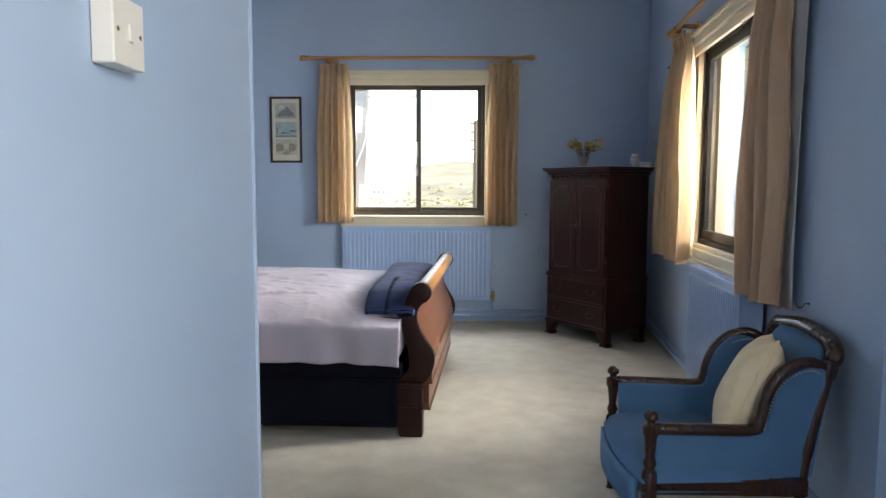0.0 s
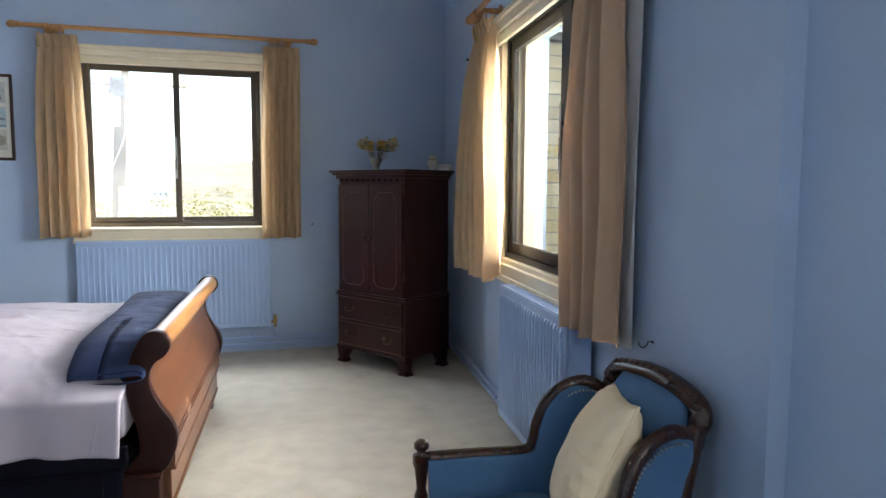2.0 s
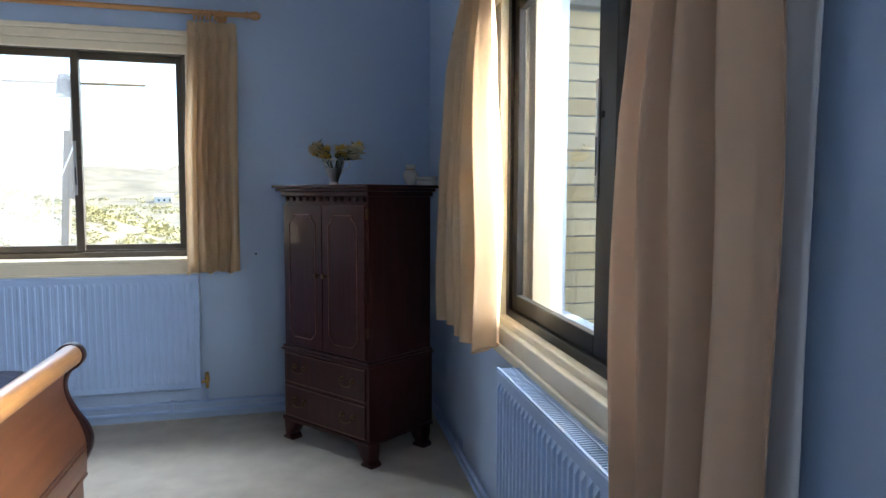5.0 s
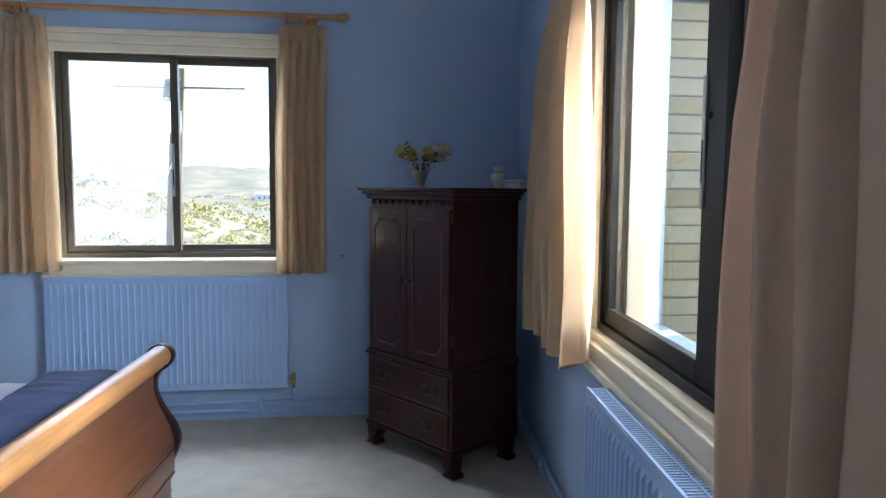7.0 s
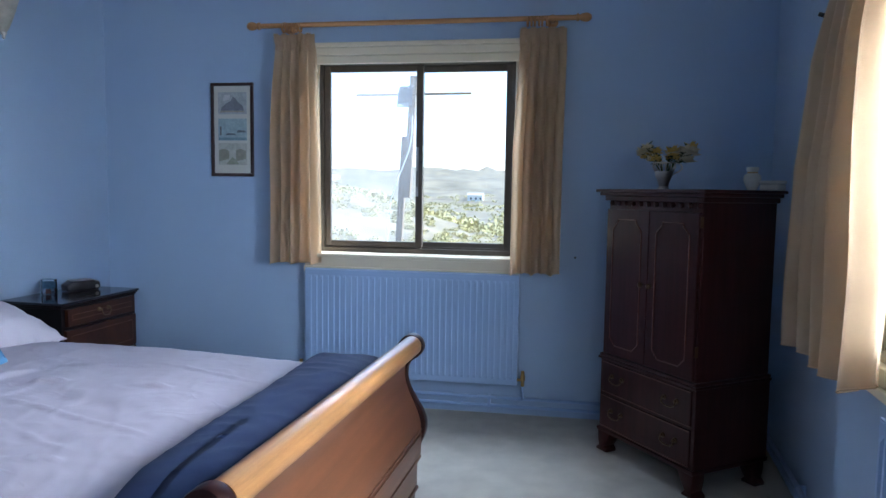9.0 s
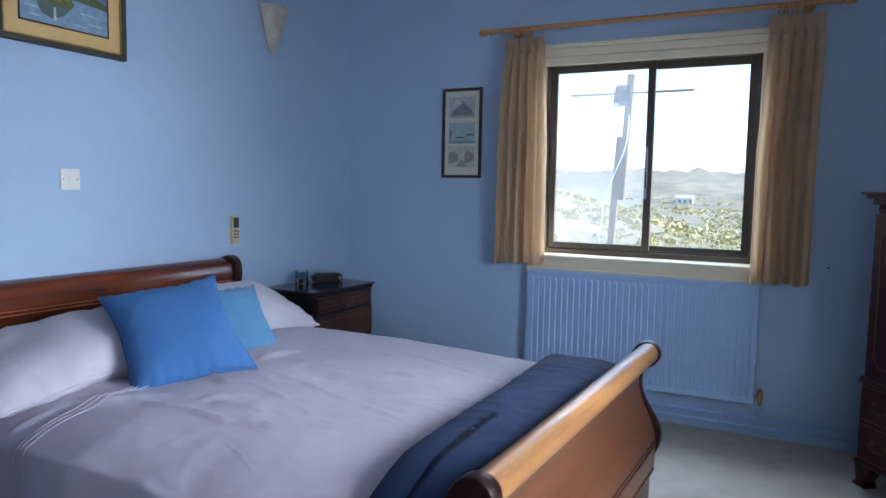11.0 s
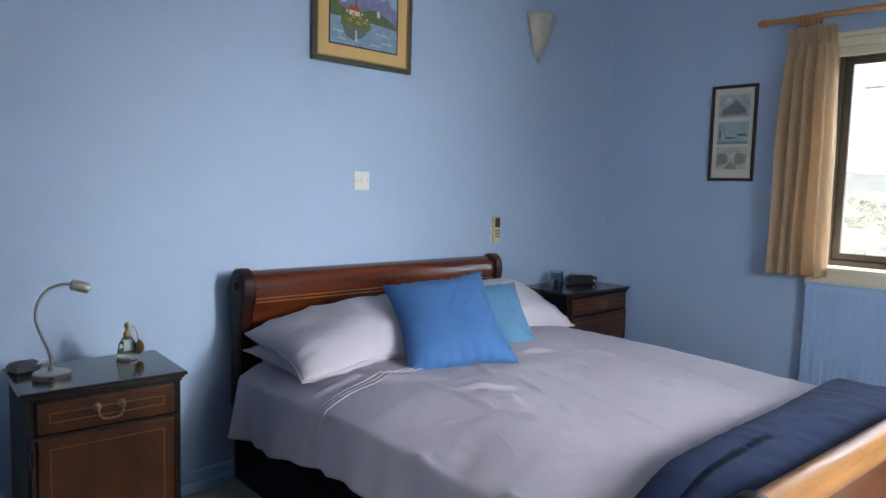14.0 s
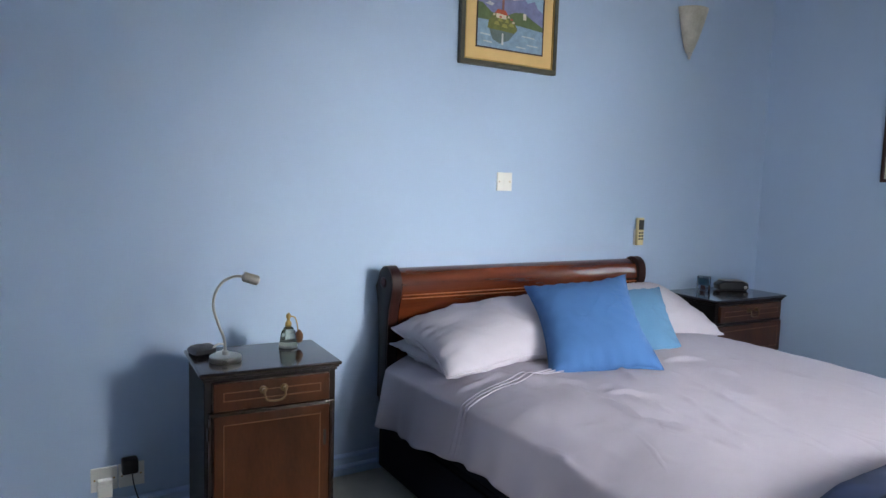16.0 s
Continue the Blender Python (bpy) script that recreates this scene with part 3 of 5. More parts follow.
for y0 in (-0.01, 1.338):
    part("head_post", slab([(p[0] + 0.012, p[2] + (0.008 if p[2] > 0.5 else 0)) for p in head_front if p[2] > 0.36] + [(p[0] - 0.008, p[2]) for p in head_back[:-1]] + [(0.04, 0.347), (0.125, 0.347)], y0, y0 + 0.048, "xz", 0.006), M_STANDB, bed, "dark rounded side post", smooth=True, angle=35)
    edge = [(p[0], p[2] + (0.008 if p[2] > 0.5 else 0)) for p in head_front if p[2] > 0.36]
    part("post_edge", slab([(x + 0.011, z) for x, z in edge] + [(x + 0.0165, z + (0.004 if z > 0.84 else 0)) for x, z in reversed(edge)], y0 + 0.004, y0 + 0.044, "xz"), M_POST, bed, "dark rounded front edge of the post", smooth=True, angle=40)
    part("rosette", lathe([(0.022, 0), (0.022, 0.005), (0.012, 0.008), (0.006, 0.012)], 16, (0.085, y0 if y0 < 0 else y0 + 0.048, 0.825), Matrix.Rotation(radians(90 if y0 < 0 else -90), 4, "X")), M_MAHOG, bed, smooth=True)
for x, z in ((0.1385, 0.778), (0.1365, 0.764)):
    part("head_bead", tube([(x, 0.05, z), (x, 1.336, z)], 0.0026, 8), M_BEAD, bed, "fine bead across the headboard")
for y0 in (0.006, 1.425):
    part("side_rail", boxes((0.02, 1.95, y0, y0 + 0.03, 0.275, 0.345), bevel=0.008), M_BASE, bed, "dark side rail")
part("divan", boxes((0.025, 1.93, 0.010, 1.44, 0.045, 0.272), bevel=0.01), M_BASE, bed, "dark cloth divan base")
for k in range(2):
    part("drawer_front", boxes((0.12 + 0.90 * k, 0.98 + 0.90 * k, -0.004, 0.009, 0.075, 0.255), bevel=0.004), M_BASE, bed)


def soft(w, h, t, seed, pinch=0.06, n=40, wr=0.006, flap=0.0):
    """A stuffed cloth bag w by h, t thick, in its own x-z plane, with pinched corners."""
    bm = bmesh.new()
    rnd = random.Random(seed)
    off = Vector((rnd.uniform(0, 50), rnd.uniform(0, 50), 0))
    grids = []
    for s in (1, -1):
        g = []
        for i in range(n + 1):
            row = []
            for j in range(n + 1):
                u, v = -1 + 2 * i / n, -1 + 2 * j / n
                e = max(0.0, (1 - abs(u) ** 2.6)) ** 0.55 * max(0.0, (1 - abs(v) ** 2.6)) ** 0.55
                x = w / 2 * u * (1 - pinch * (1 - v * v) * abs(u))
                z = h / 2 * v * (1 - pinch * (1 - u * u) * abs(v)) 
                q = Vector((x * 9, z * 9, s * 3)) + off
                # gathers that fan in from the edges, and broad dents
                g1 = max(0.0, 1 - 5 * abs(noise.noise(q * 1.3 + Vector((3, 7, s)))))
                y = s * t / 2 * e * (1 + 0.15 * noise.noise(q * 0.4)) + wr * noise.noise(q * 0.9) * min(1, e * 3) + s * 0.35 * wr * g1 * min(1, e * 4) + s * 0.006 * math.sin(26 * (u if abs(v) > abs(u) else v) + seed) * max(abs(u), abs(v)) ** 7 * min(1, e * 5)
                y += flap * noise.noise(Vector((u * 1.5, v * 1.5, seed))) * max(abs(u), abs(v)) ** 6
                rim = i in (0, n) or j in (0, n)
                if s < 0 and rim:
                    row.append(grids[0][i][j])
                else:
                    row.append(bm.verts.new((x, y, z)))
            g.append(row)
        grids.append(g)
        for i in range(n):
            for j in range(n):
                f = (g[i][j], g[i + 1][j], g[i + 1][j + 1], g[i][j + 1])
                bm.faces.new(f if s > 0 else tuple(reversed(f)))
    bmesh.ops.recalc_face_normals(bm, faces=bm.faces)
    return bm


def pillow_thing(name, m, size, material, seed, label, category, piping=True, **kw):
    p = thing(name, m, label, category)
    w, h, t = size
    part("cover", soft(w, h, t, seed, **kw), material, p, smooth=True)
    pin = kw.get("pinch", 0.06)
    pts = []
    for k in range(160):
        a = k / 160 * 4
        s, f = int(a), (a - int(a)) * 2 - 1
        u, v = ((f, -1), (1, f), (-f, 1), (-1, -f))[s]
        pts.append((w / 2 * u * (1 - pin * (1 - v * v) * abs(u)), kw.get("flap", 0.0) * noise.noise(Vector((u * 1.5, v * 1.5, seed))), h / 2 * v * (1 - pin * (1 - u * u) * abs(v))))
    if piping:
        part("seam", tube(pts, 0.0035, 6, closed=True), material, p, "stitched edge seam", smooth=True)
    return p


# mattress and bedding
mat_ = thing("mattress", BED, "white mattress on the divan base, mostly hidden by the duvet", "mattress")
part("cover", boxes((0.15, 1.945, 0.03, 1.455, 0.347, 0.52), bevel=0.04), M_PILLOW, mat_, smooth=True)


CREASES = [(0.91, 0.22, 1.10, 0.235, 0.006, 0.012), (1.09, 0.235, 1.25, 0.225, 0.008, 0.011), (1.24, 0.225, 1.52, 0.31, 0.010, 0.012), (1.00, 0.786, 1.12, 0.815, 0.007, 0.012),
           (1.32, 0.823, 1.45, 0.853, 0.007, 0.012), (1.25, -0.10, 1.38, -0.12, 0.006, 0.012), (1.20, -0.04, 1.39, -0.06, 0.006, 0.012), (1.05, 0.28, 1.16, 0.40, 0.007, 0.014),
           (1.10, 0.30, 1.27, 0.33, 0.007, 0.012), (1.52, -0.02, 1.64, -0.03, 0.006, 0.012), (0.86, 0.73, 0.90, 0.91, 0.010, 0.018), (1.15, 0.05, 1.45, 0.45, -0.004, 0.07), (0.95, 0.75, 1.5, 0.60, -0.004, 0.06), (0.6, 0.05, 0.95, 0.30, 0.007, 0.03),
           (1.00, 0.62, 1.62, 0.50, 0.004, 0.010), (1.05, 0.50, 1.50, 0.36, 0.003, 0.010), (0.95, 0.98, 1.25, 1.04, 0.005, 0.012), (1.20, 1.10, 1.70, 1.02, 0.003, 0.010), (0.50, 0.02, 0.58, 0.20, 0.004, 0.014), (0.66, -0.02, 0.72, 0.16, 0.004, 0.014), (0.80, 0.55, 1.02, 0.44, 0.005, 0.012)]


def duvet_at(u, v, lift=0.0):
    """u runs from the head to the foot, v from the near hem over the top to the far hem."""
    x = 0.19 + 1.755 * u
    drop = 0.165 + 0.05 * (1 - u) ** 3 + 0.005 * math.sin(u * 11)
    half = 0.79
    q0 = 1.0
    L = 2 * half + 2 * drop
    s = v * L
    top = 0.590 + 0.02 * math.sin(math.pi * min(1, u * 1.1)) + 0.02 * (1 - u) - 0.030 * max(0.0, 1 - u * 2.2) ** 0.5 * max(0.0, 1 - 1.3 * v)
    fall = 0.085
    if s < drop:
        k = 1 - s / drop
        y, z = 0.745 - half, top - fall - (drop - s) * 0.97
        y -= 0.035 * k ** 0.7 + 0.016 * k * math.sin(u * 31 + 2.4 * math.sin(u * 9)) + 0.008 * k * math.sin(u * 71)
    elif s > L - drop:
        y, z = 0.745 + half, top - fall - (s - (L - drop))
    else:
        q = q0 = (s - drop) / (2 * half) * 2 - 1
        y = 0.745 + (abs(q) ** 0.97) * math.copysign(half, q)
        z = top - fall * abs(q) ** 5.5
    # soft swellings, long creases and puckers
    p = Vector((x * 2.2, y * 2.2 + z, 3.1))
    z += 0.013 * noise.noise(p) + 0.003 * noise.noise(p * 2.7) + 0.0018 * noise.noise(Vector((x * 13 + y * 4, y * 10 - x * 5, 6)))
    w1 = noise.noise(Vector((x * 1.7 + y * 1.2, y * 3.6 - x * 1.3, 7.7)) + 0.35 * Vector((noise.noise(p * 2), noise.noise(p * 2.3), 0)))
    w2 = noise.noise(Vector((x * 5.5 - y * 2.5, y * 4.2 + x * 2.0, 1.7)))
    z += 0.0035 * max(0.0, 1 - 12 * abs(w2)) * max(0.0, w1 + 0.3)
    z += 0.0016 * noise.noise(Vector((x * 24, y * 19, 4))) + 0.0022 * max(0.0, 1 - 9 * abs(noise.noise(Vector((x * 8 + y * 3, y * 7 - x * 3, 9.4)))))
    y += 0.010 * w2
    for ax, ay, bx, by, hgt, wid in CREASES:
        dx, dy = bx - ax, by - ay
        ll = dx * dx + dy * dy
        q = ((x - ax) * dx + (y - ay) * dy) / ll
        if -0.2 < q < 1.2:
            far = abs((x - ax) * dy - (y - ay) * dx) / ll ** 0.5 + 0.012 * abs(noise.noise(Vector((x * 9, y * 9, 2))))
            z += 2.8 * hgt * math.exp(-(far / wid) ** 2) * max(0.0, 1 - (2 * q - 1) ** 4 * 0.95) * (0.7 + 0.6 * noise.noise(Vector((x * 14, y * 14, 8))))
    if u > 0.93 and drop <= s <= L - drop:
        z -= (u - 0.93) * 0.9 * (1 - abs(q0) ** 4)
    return (x, y, z + lift)


duv = thing("duvet", BED, "pale lilac cotton duvet creased and spread over the bed", "bedding")
dv = part("cover", sheet(duvet_at, 170, 190), M_SHEET, duv, smooth=True)
dv.modifiers.new("thick", "SOLIDIFY").thickness = 0.02
for k in range(3):
    part("piping", tube([duvet_at(0.30 + 0.011 * k + 0.03 * math.sin(math.pi * (i / 50)), 0.005 + 0.44 * i / 50, 0.005) for i in range(51)], 0.0020, 6), M_SHEET, duv, "raised white stitched line", smooth=True)

pillow_thing("pillow", pose(0.42, 3.69, 0.598, -88, -3, 88), (0.68, 0.46, 0.13), M_PILLOW, 13, "lower white cotton pillow half covered by another", "pillow", pinch=0.05, wr=0.012)
pillow_thing("pillow", pose(0.475, 3.685, 0.672, -82, -7, 84), (0.72, 0.48, 0.18), M_PILLOW, 3, "plump white cotton pillow with a flapped corner against the headboard", "pillow", pinch=0.07, wr=0.013, flap=0.03)
pillow_thing("pillow", pose(0.44, 4.46, 0.665, -70, 0, 86), (0.68, 0.42, 0.23), M_PILLOW, 4, "plump white cotton pillow behind the blue cushions", "pillow", pinch=0.05, wr=0.014)
pillow_thing("cushion", pose(0.765, 3.858, 0.735, -51.7, -7.1, 61.5), (0.39, 0.445, 0.16), M_CUSH, 5, "square royal blue cushion leaning on the pillows", "cushion", pinch=0.115, wr=0.008, flap=0.02)
pillow_thing("cushion", pose(0.640, 4.20, 0.684, -51, -3, 63), (0.37, 0.39, 0.15), M_CUSH2, 6, "square faded light blue cushion leaning behind a darker one", "cushion", pinch=0.115, wr=0.008, flap=0.02)


def throw_at(u, v):
    y = 0.035 + 1.31 * u
    a = 2 * math.pi * v
    e = max(0.03, 1 - abs(2 * u - 1) ** 24) ** 0.5
    c = math.cos(a)
    x = 1.868 + (0.133 + 0.006 * math.sin(u * 7 + 1)) * math.copysign(abs(c) ** 0.8, c) * (0.9 + 0.1 * e)
    x += 0.045 * (1 - u) ** 1.5 * (c < 0)
    lay = 0.604 - 0.055 * max(0.0, 1 - u * 6) ** 1.6 + 0.014 * math.sin(math.pi * min(1, u * 1.1))
    z = lay + 0.036 * e * math.copysign(abs(math.sin(a)) ** 0.75, math.sin(a)) * (1 + 0.35 * (c > 0) * c)
    # puckers that run askew across the cloth
    k = noise.noise(Vector((x * 7 + y * 5, y * 9 - x * 4, z * 3)))
    z += 0.010 * noise.noise(Vector((x * 4, y * 3, z * 4))) + 0.005 * max(0.0, 1 - 2.5 * abs(k)) * max(0.0, math.sin(a)) + 0.0015 * noise.noise(Vector((x * 22, y * 15, 2)))
    return (x, y, z)


th = thing("folded_throw", BED, "folded navy blue throw lying across the foot of the bed", "blanket")
part("cloth", sheet(throw_at, 130, 56), M_NAVY, th, smooth=True)
part("fold", tube([Vector(throw_at(0.006, 0.03 + 0.44 * k / 24)) for k in range(25)], 0.004, 8), M_NAVY, th, "turned navy end hem", smooth=True)
part("under_layer", sheet(lambda u, v: (1.80 + 0.20 * u, 1.25 + 0.235 * v, 0.606 + 0.012 * u - 0.05 * v ** 3 + 0.004 * math.sin(9 * u)), 12, 14), M_NAVY, th, "lower fold of the throw beyond its end", smooth=True).modifiers.new("thick", "SOLIDIFY").thickness = 0.012


# ---- cabinet in the corner ----
def bail_handle(parent, x, y, z, w, s=1.0):
    """Swan-neck drawer pull on a front that faces -y."""
    bm = bmesh.new()
    for dx in (-w / 2, w / 2):
        lathe([(0.012 * s, 0), (0.012 * s, 0.003), (0.006 * s, 0.007), (0.007 * s, 0.014), (0.002, 0.018)], 12, (x + dx, y, z), Matrix.Rotation(radians(90), 4, "X"), bm)
    tube(smooth_path([(x - w / 2, y - 0.012, z), (x - w / 2 - 0.004, y - 0.016, z - 0.014), (x - w / 4, y - 0.018, z - 0.026), (x + w / 4, y - 0.018, z - 0.026), (x + w / 2 + 0.004, y - 0.016, z - 0.014), (x + w / 2, y - 0.012, z)], 4), 0.0032 * s, 8, bm)
    return part("handle", bm, M_BRONZE, parent, "dark bronze swan-neck handle", smooth=True, angle=50)


def inlay(parent, pts, y, r=0.0018, material=None):
    return part("moulding_line", tube([(p[0], y, p[1]) for p in pts], r, 6, closed=True), material or M_MAHOG, parent, "fine raised line", smooth=True)


CAB = pose(2.90, 5.565, 0, 0, 0, -55.4)
cab = thing("tallboy_cabinet", CAB, "dark mahogany tallboy cabinet with panelled doors over two drawers", "cabinet")
W, D = 0.60, 0.42
part("carcass", boxes((0.012, W - 0.012, 0.012, D, 0.475, 1.20), (0.0, W, 0.0, D, 0.10, 0.45), bevel=0.003), M_MAHOG, cab)
part("waist_moulding", boxes((-0.01, W + 0.01, -0.012, D, 0.45, 0.462), (-0.004, W + 0.004, -0.006, D, 0.462, 0.476), bevel=0.004), M_MAHOG, cab, "stepped waist moulding")
part("plinth", boxes((-0.008, W + 0.008, -0.01, D, 0.10, 0.118), bevel=0.004), M_MAHOG, cab)
part("cornice", boxes((-0.004, W + 0.004, -0.006, D, 1.20, 1.222), (-0.022, W + 0.022, -0.024, D, 1.222, 1.238), (-0.036, W + 0.036, -0.038, D + 0.005, 1.238, 1.252), bevel=0.004), M_MAHOG, cab, "stepped projecting cornice")
for k in range(12):
    part("dentil", lathe([(0.011, 0), (0.011, 0.007), (0.004, 0.013)], 10, (0.032 + k * 0.0487, 0.011, 1.187), Matrix.Rotation(radians(90), 4, "X")), M_MAHOG, cab, smooth=True)
for k in range(2):
    a, b = 0.018 + k * 0.283, 0.018 + k * 0.283 + 0.280
    d = part("door", boxes((a, b, -0.006, 0.011, 0.482, 1.160), bevel=0.003), M_MAHOG, cab, "panelled mahogany door")
    c, r = 0.045, 0.035
    out = [(a + c + r, 1.160 - c), (b - c - r, 1.160 - c), (b - c - r, 1.160 - c - 0.012), (b - c, 1.160 - c - r - 0.012), (b - c, 0.482 + c + r), (b - c - r, 0.482 + c), (a + c + r, 0.482 + c), (a + c, 0.482 + c + r), (a + c, 1.160 - c - r - 0.012), (a + c + r, 1.160 - c - 0.012)]
    part("panel_bead", tube([(p[0], -0.007, p[1]) for p in out], 0.0028, 6, closed=True), M_MAHOGL, d, "beaded shaped panel edge")
    x = b - 0.025 if k == 0 else a + 0.025
    part("knob", lathe([(0.005, 0), (0.005, 0.008), (0.012, 0.014), (0.011, 0.022), (0.003, 0.026)], 14, (x, -0.006, 0.835), Matrix.Rotation(radians(90), 4, "X")), M_BRONZE, d, "small dark door knob", smooth=True)
for z0, z1 in ((0.295, 0.442), (0.128, 0.280)):
    d = part("drawer", boxes((0.018, W - 0.018, -0.008, 0.010, z0, z1), bevel=0.004), M_MAHOG, cab, "mahogany drawer front")
    part("cockbead", boxes((0.018, W - 0.018, -0.012, -0.0085, z0 + 0.001, z0 + 0.005), (0.018, W - 0.018, -0.012, -0.0085, z1 - 0.005, z1 - 0.001)), M_MAHOGL, d, "thin bead along the drawer")
    for x in (0.13, W - 0.13):
        bail_handle(d, x, -0.008, (z0 + z1) / 2 + 0.012, 0.07)
for x in (0.04, W - 0.04):
    for y in (0.03, D - 0.05):
        sg = -1 if x < 0.3 else 1
        prof = [(x - 0.045, 0.10), (x + 0.045, 0.10), (x + 0.036 + 0.008 * sg, 0.065), (x + 0.018 + 0.018 * sg, 0.026), (x + 0.034 + 0.020 * sg, 0.012), (x + 0.034 + 0.020 * sg, 0.0), (x - 0.034 + 0.020 * sg, 0.0), (x - 0.034 + 0.020 * sg, 0.012), (x - 0.018 + 0.018 * sg, 0.026), (x - 0.036 + 0.008 * sg, 0.065)]
        part("foot", slab(prof, y - 0.035, y + 0.035, "xz", 0.008), M_MAHOG, cab, "carved bracket foot", smooth=True, angle=40)
for z in (0.58, 1.10):
    part("hinge", boxes((W - 0.013, W - 0.010, -0.004, 0.012, z, z + 0.045)), M_BRONZE, cab, "small dark hinge")


# ---- bedside cabinets ----
def front_frame(parent, name, a, b, z0, z1, y, label):
    d = part(name, boxes((a, b, y, y + 0.018, z0, z1), bevel=0.002), M_STAND, parent, label)
    g = 0.028
    part("inlay", boxes((a + g, b - g, y - 0.001, y - 0.0002, z0 + g, z0 + g + 0.003), (a + g, b - g, y - 0.001, y - 0.0002, z1 - g - 0.003, z1 - g), (a + g, a + g + 0.003, y - 0.001, y - 0.0002, z0 + g + 0.003, z1 - g - 0.003), (b - g - 0.003, b - g, y - 0.001, y - 0.0002, z0 + g + 0.003, z1 - g - 0.003)), M_INLAY, d, "thin light wood inlay")
    return d


def night_stand(m, w, dep, high, kind, label):
    n = thing("bedside_cabinet", m, label, "bedside cabinet", "bedside cabinets")
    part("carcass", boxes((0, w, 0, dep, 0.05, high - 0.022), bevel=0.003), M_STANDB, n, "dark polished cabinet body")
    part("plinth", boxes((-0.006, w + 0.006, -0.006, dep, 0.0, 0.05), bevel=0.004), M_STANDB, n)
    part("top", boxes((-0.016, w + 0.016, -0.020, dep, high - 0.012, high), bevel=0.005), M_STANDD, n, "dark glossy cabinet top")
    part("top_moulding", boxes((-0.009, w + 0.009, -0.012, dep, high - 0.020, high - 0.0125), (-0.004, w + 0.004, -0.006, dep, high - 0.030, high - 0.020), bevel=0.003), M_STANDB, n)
    d = front_frame(n, "drawer", 0.024, w - 0.024, high - 0.118, high - 0.034, -0.016, "veneered drawer front with inlay")
    bm = bmesh.new()
    for dx in (-0.032, 0.032):
        lathe([(0.012, 0), (0.012, 0.003), (0.006, 0.006), (0.007, 0.016), (0.003, 0.019)], 14, (w / 2 + dx, -0.016, high - 0.064), Matrix.Rotation(radians(90), 4, "X"), bm)
    tube(smooth_path([(w / 2 - 0.032, -0.034, high - 0.066), (w / 2 - 0.026, -0.036, high - 0.090), (w / 2, -0.036, high - 0.096), (w / 2 + 0.026, -0.036, high - 0.090), (w / 2 + 0.032, -0.034, high - 0.066)], 4), 0.003, 8, bm)
    part("handle", bm, M_OLD, d, "round brass roses with a drop handle", smooth=True, angle=50)
    if kind == "door":
        d = front_frame(n, "door", 0.024, w - 0.024, 0.065, high - 0.132, -0.016, "veneered cupboard door with inlay border")
        part("drawer_rail", boxes((0.010, w - 0.010, -0.024, 0.0, high - 0.131, high - 0.119), bevel=0.003), M_STANDD, n, "dark polished rail between drawer and door")
        for a in (0.010, w - 0.022):
            part("corner_strip", boxes((a, a + 0.012, -0.012, 0.0, 0.06, high - 0.134), bevel=0.003), M_STANDD, n, "dark polished corner strip")
        part("escutcheon", boxes((w - 0.043, w - 0.034, -0.019, -0.0165, high - 0.265, high - 0.215), bevel=0.001), M_BLACKP, d, "dark key plate")
        for z in (0.12, high - 0.20):
            part("hinge", lathe([(0.004, 0), (0.004, 0.04)], 8, (0.008, -0.017, z)), M_STANDD, d)
    else:
        for z0, z1 in ((high - 0.30, high - 0.135), (high - 0.47, high - 0.31)):
            front_frame(n, "drawer", 0.015, w - 0.015, z0, z1, -0.016, "veneered drawer front with inlay")
    return n


# fronts face +x: local -y is world +x
S1 = pose(0.53, 2.563, 0, 0, 0, 86)
night_stand(S1, 0.40, 0.30, 0.66, "door", "veneered bedside cabinet with drawer over door and dark glossy top")
S2 = pose(0.385, 5.10, 0, 0, 0, 88)
night_stand(S2, 0.54, 0.34, 0.68, "drawers", "veneered bedside cabinet with drawers standing in the corner behind the bed")


# ---- armchair ----
CH = pose(2.80, 2.60, 0, 0, 0, 0)
ch = thing("armchair", CH, "low antique armchair with carved frame and blue velvet seat", "armchair")
def seat_fn(sign):
    def f(u, v):
        x = -0.025 + 0.40 * u
        half = 0.27 - 0.03 * u
        y = -half + 2 * half * v
        bow = -0.030 * (1 - (2 * v - 1) ** 2) * (1 - u)
        e = max(0, 1 - (2 * v - 1) ** 6) ** 0.5 * max(0, 1 - (2 * u - 1) ** 6) ** 0.5
        return (x + bow, y, 0.245 + (0.065 * e if sign > 0 else -0.03))
    return f
bm = sheet(seat_fn(1), 22, 22)
sheet(seat_fn(-1), 22, 22, bm)
bmesh.ops.remove_doubles(bm, verts=bm.verts, dist=0.0005)
part("seat", bm, M_VELVET, ch, "rounded blue velvet seat", smooth=True)
bm = bmesh.new()
sheet(lambda u, v: (-0.025 - 0.028 * (1 - (2 * u - 1) ** 2), -0.225 + 0.45 * u, 0.15 + 0.09 * v), 16, 3, bm)
ap = part("seat_apron", bm, M_VELVET, ch, "blue velvet front apron", smooth=True)
ap.modifiers.new("thick", "SOLIDIFY").thickness = 0.02
spin = [(0.016, 0), (0.012, 0.01), (0.016, 0.05), (0.019, 0.11), (0.014, 0.16), (0.022, 0.18), (0.025, 0.24), (0.022, 0.27), (0.014, 0.285), (0.02, 0.30), (0.013, 0.32), (0.017, 0.36), (0.019, 0.38), (0.024, 0.39), (0.024, 0.415), (0.013, 0.42), (0.012, 0.428), (0.021, 0.436), (0.021, 0.448), (0.012, 0.457), (0.002, 0.459)]
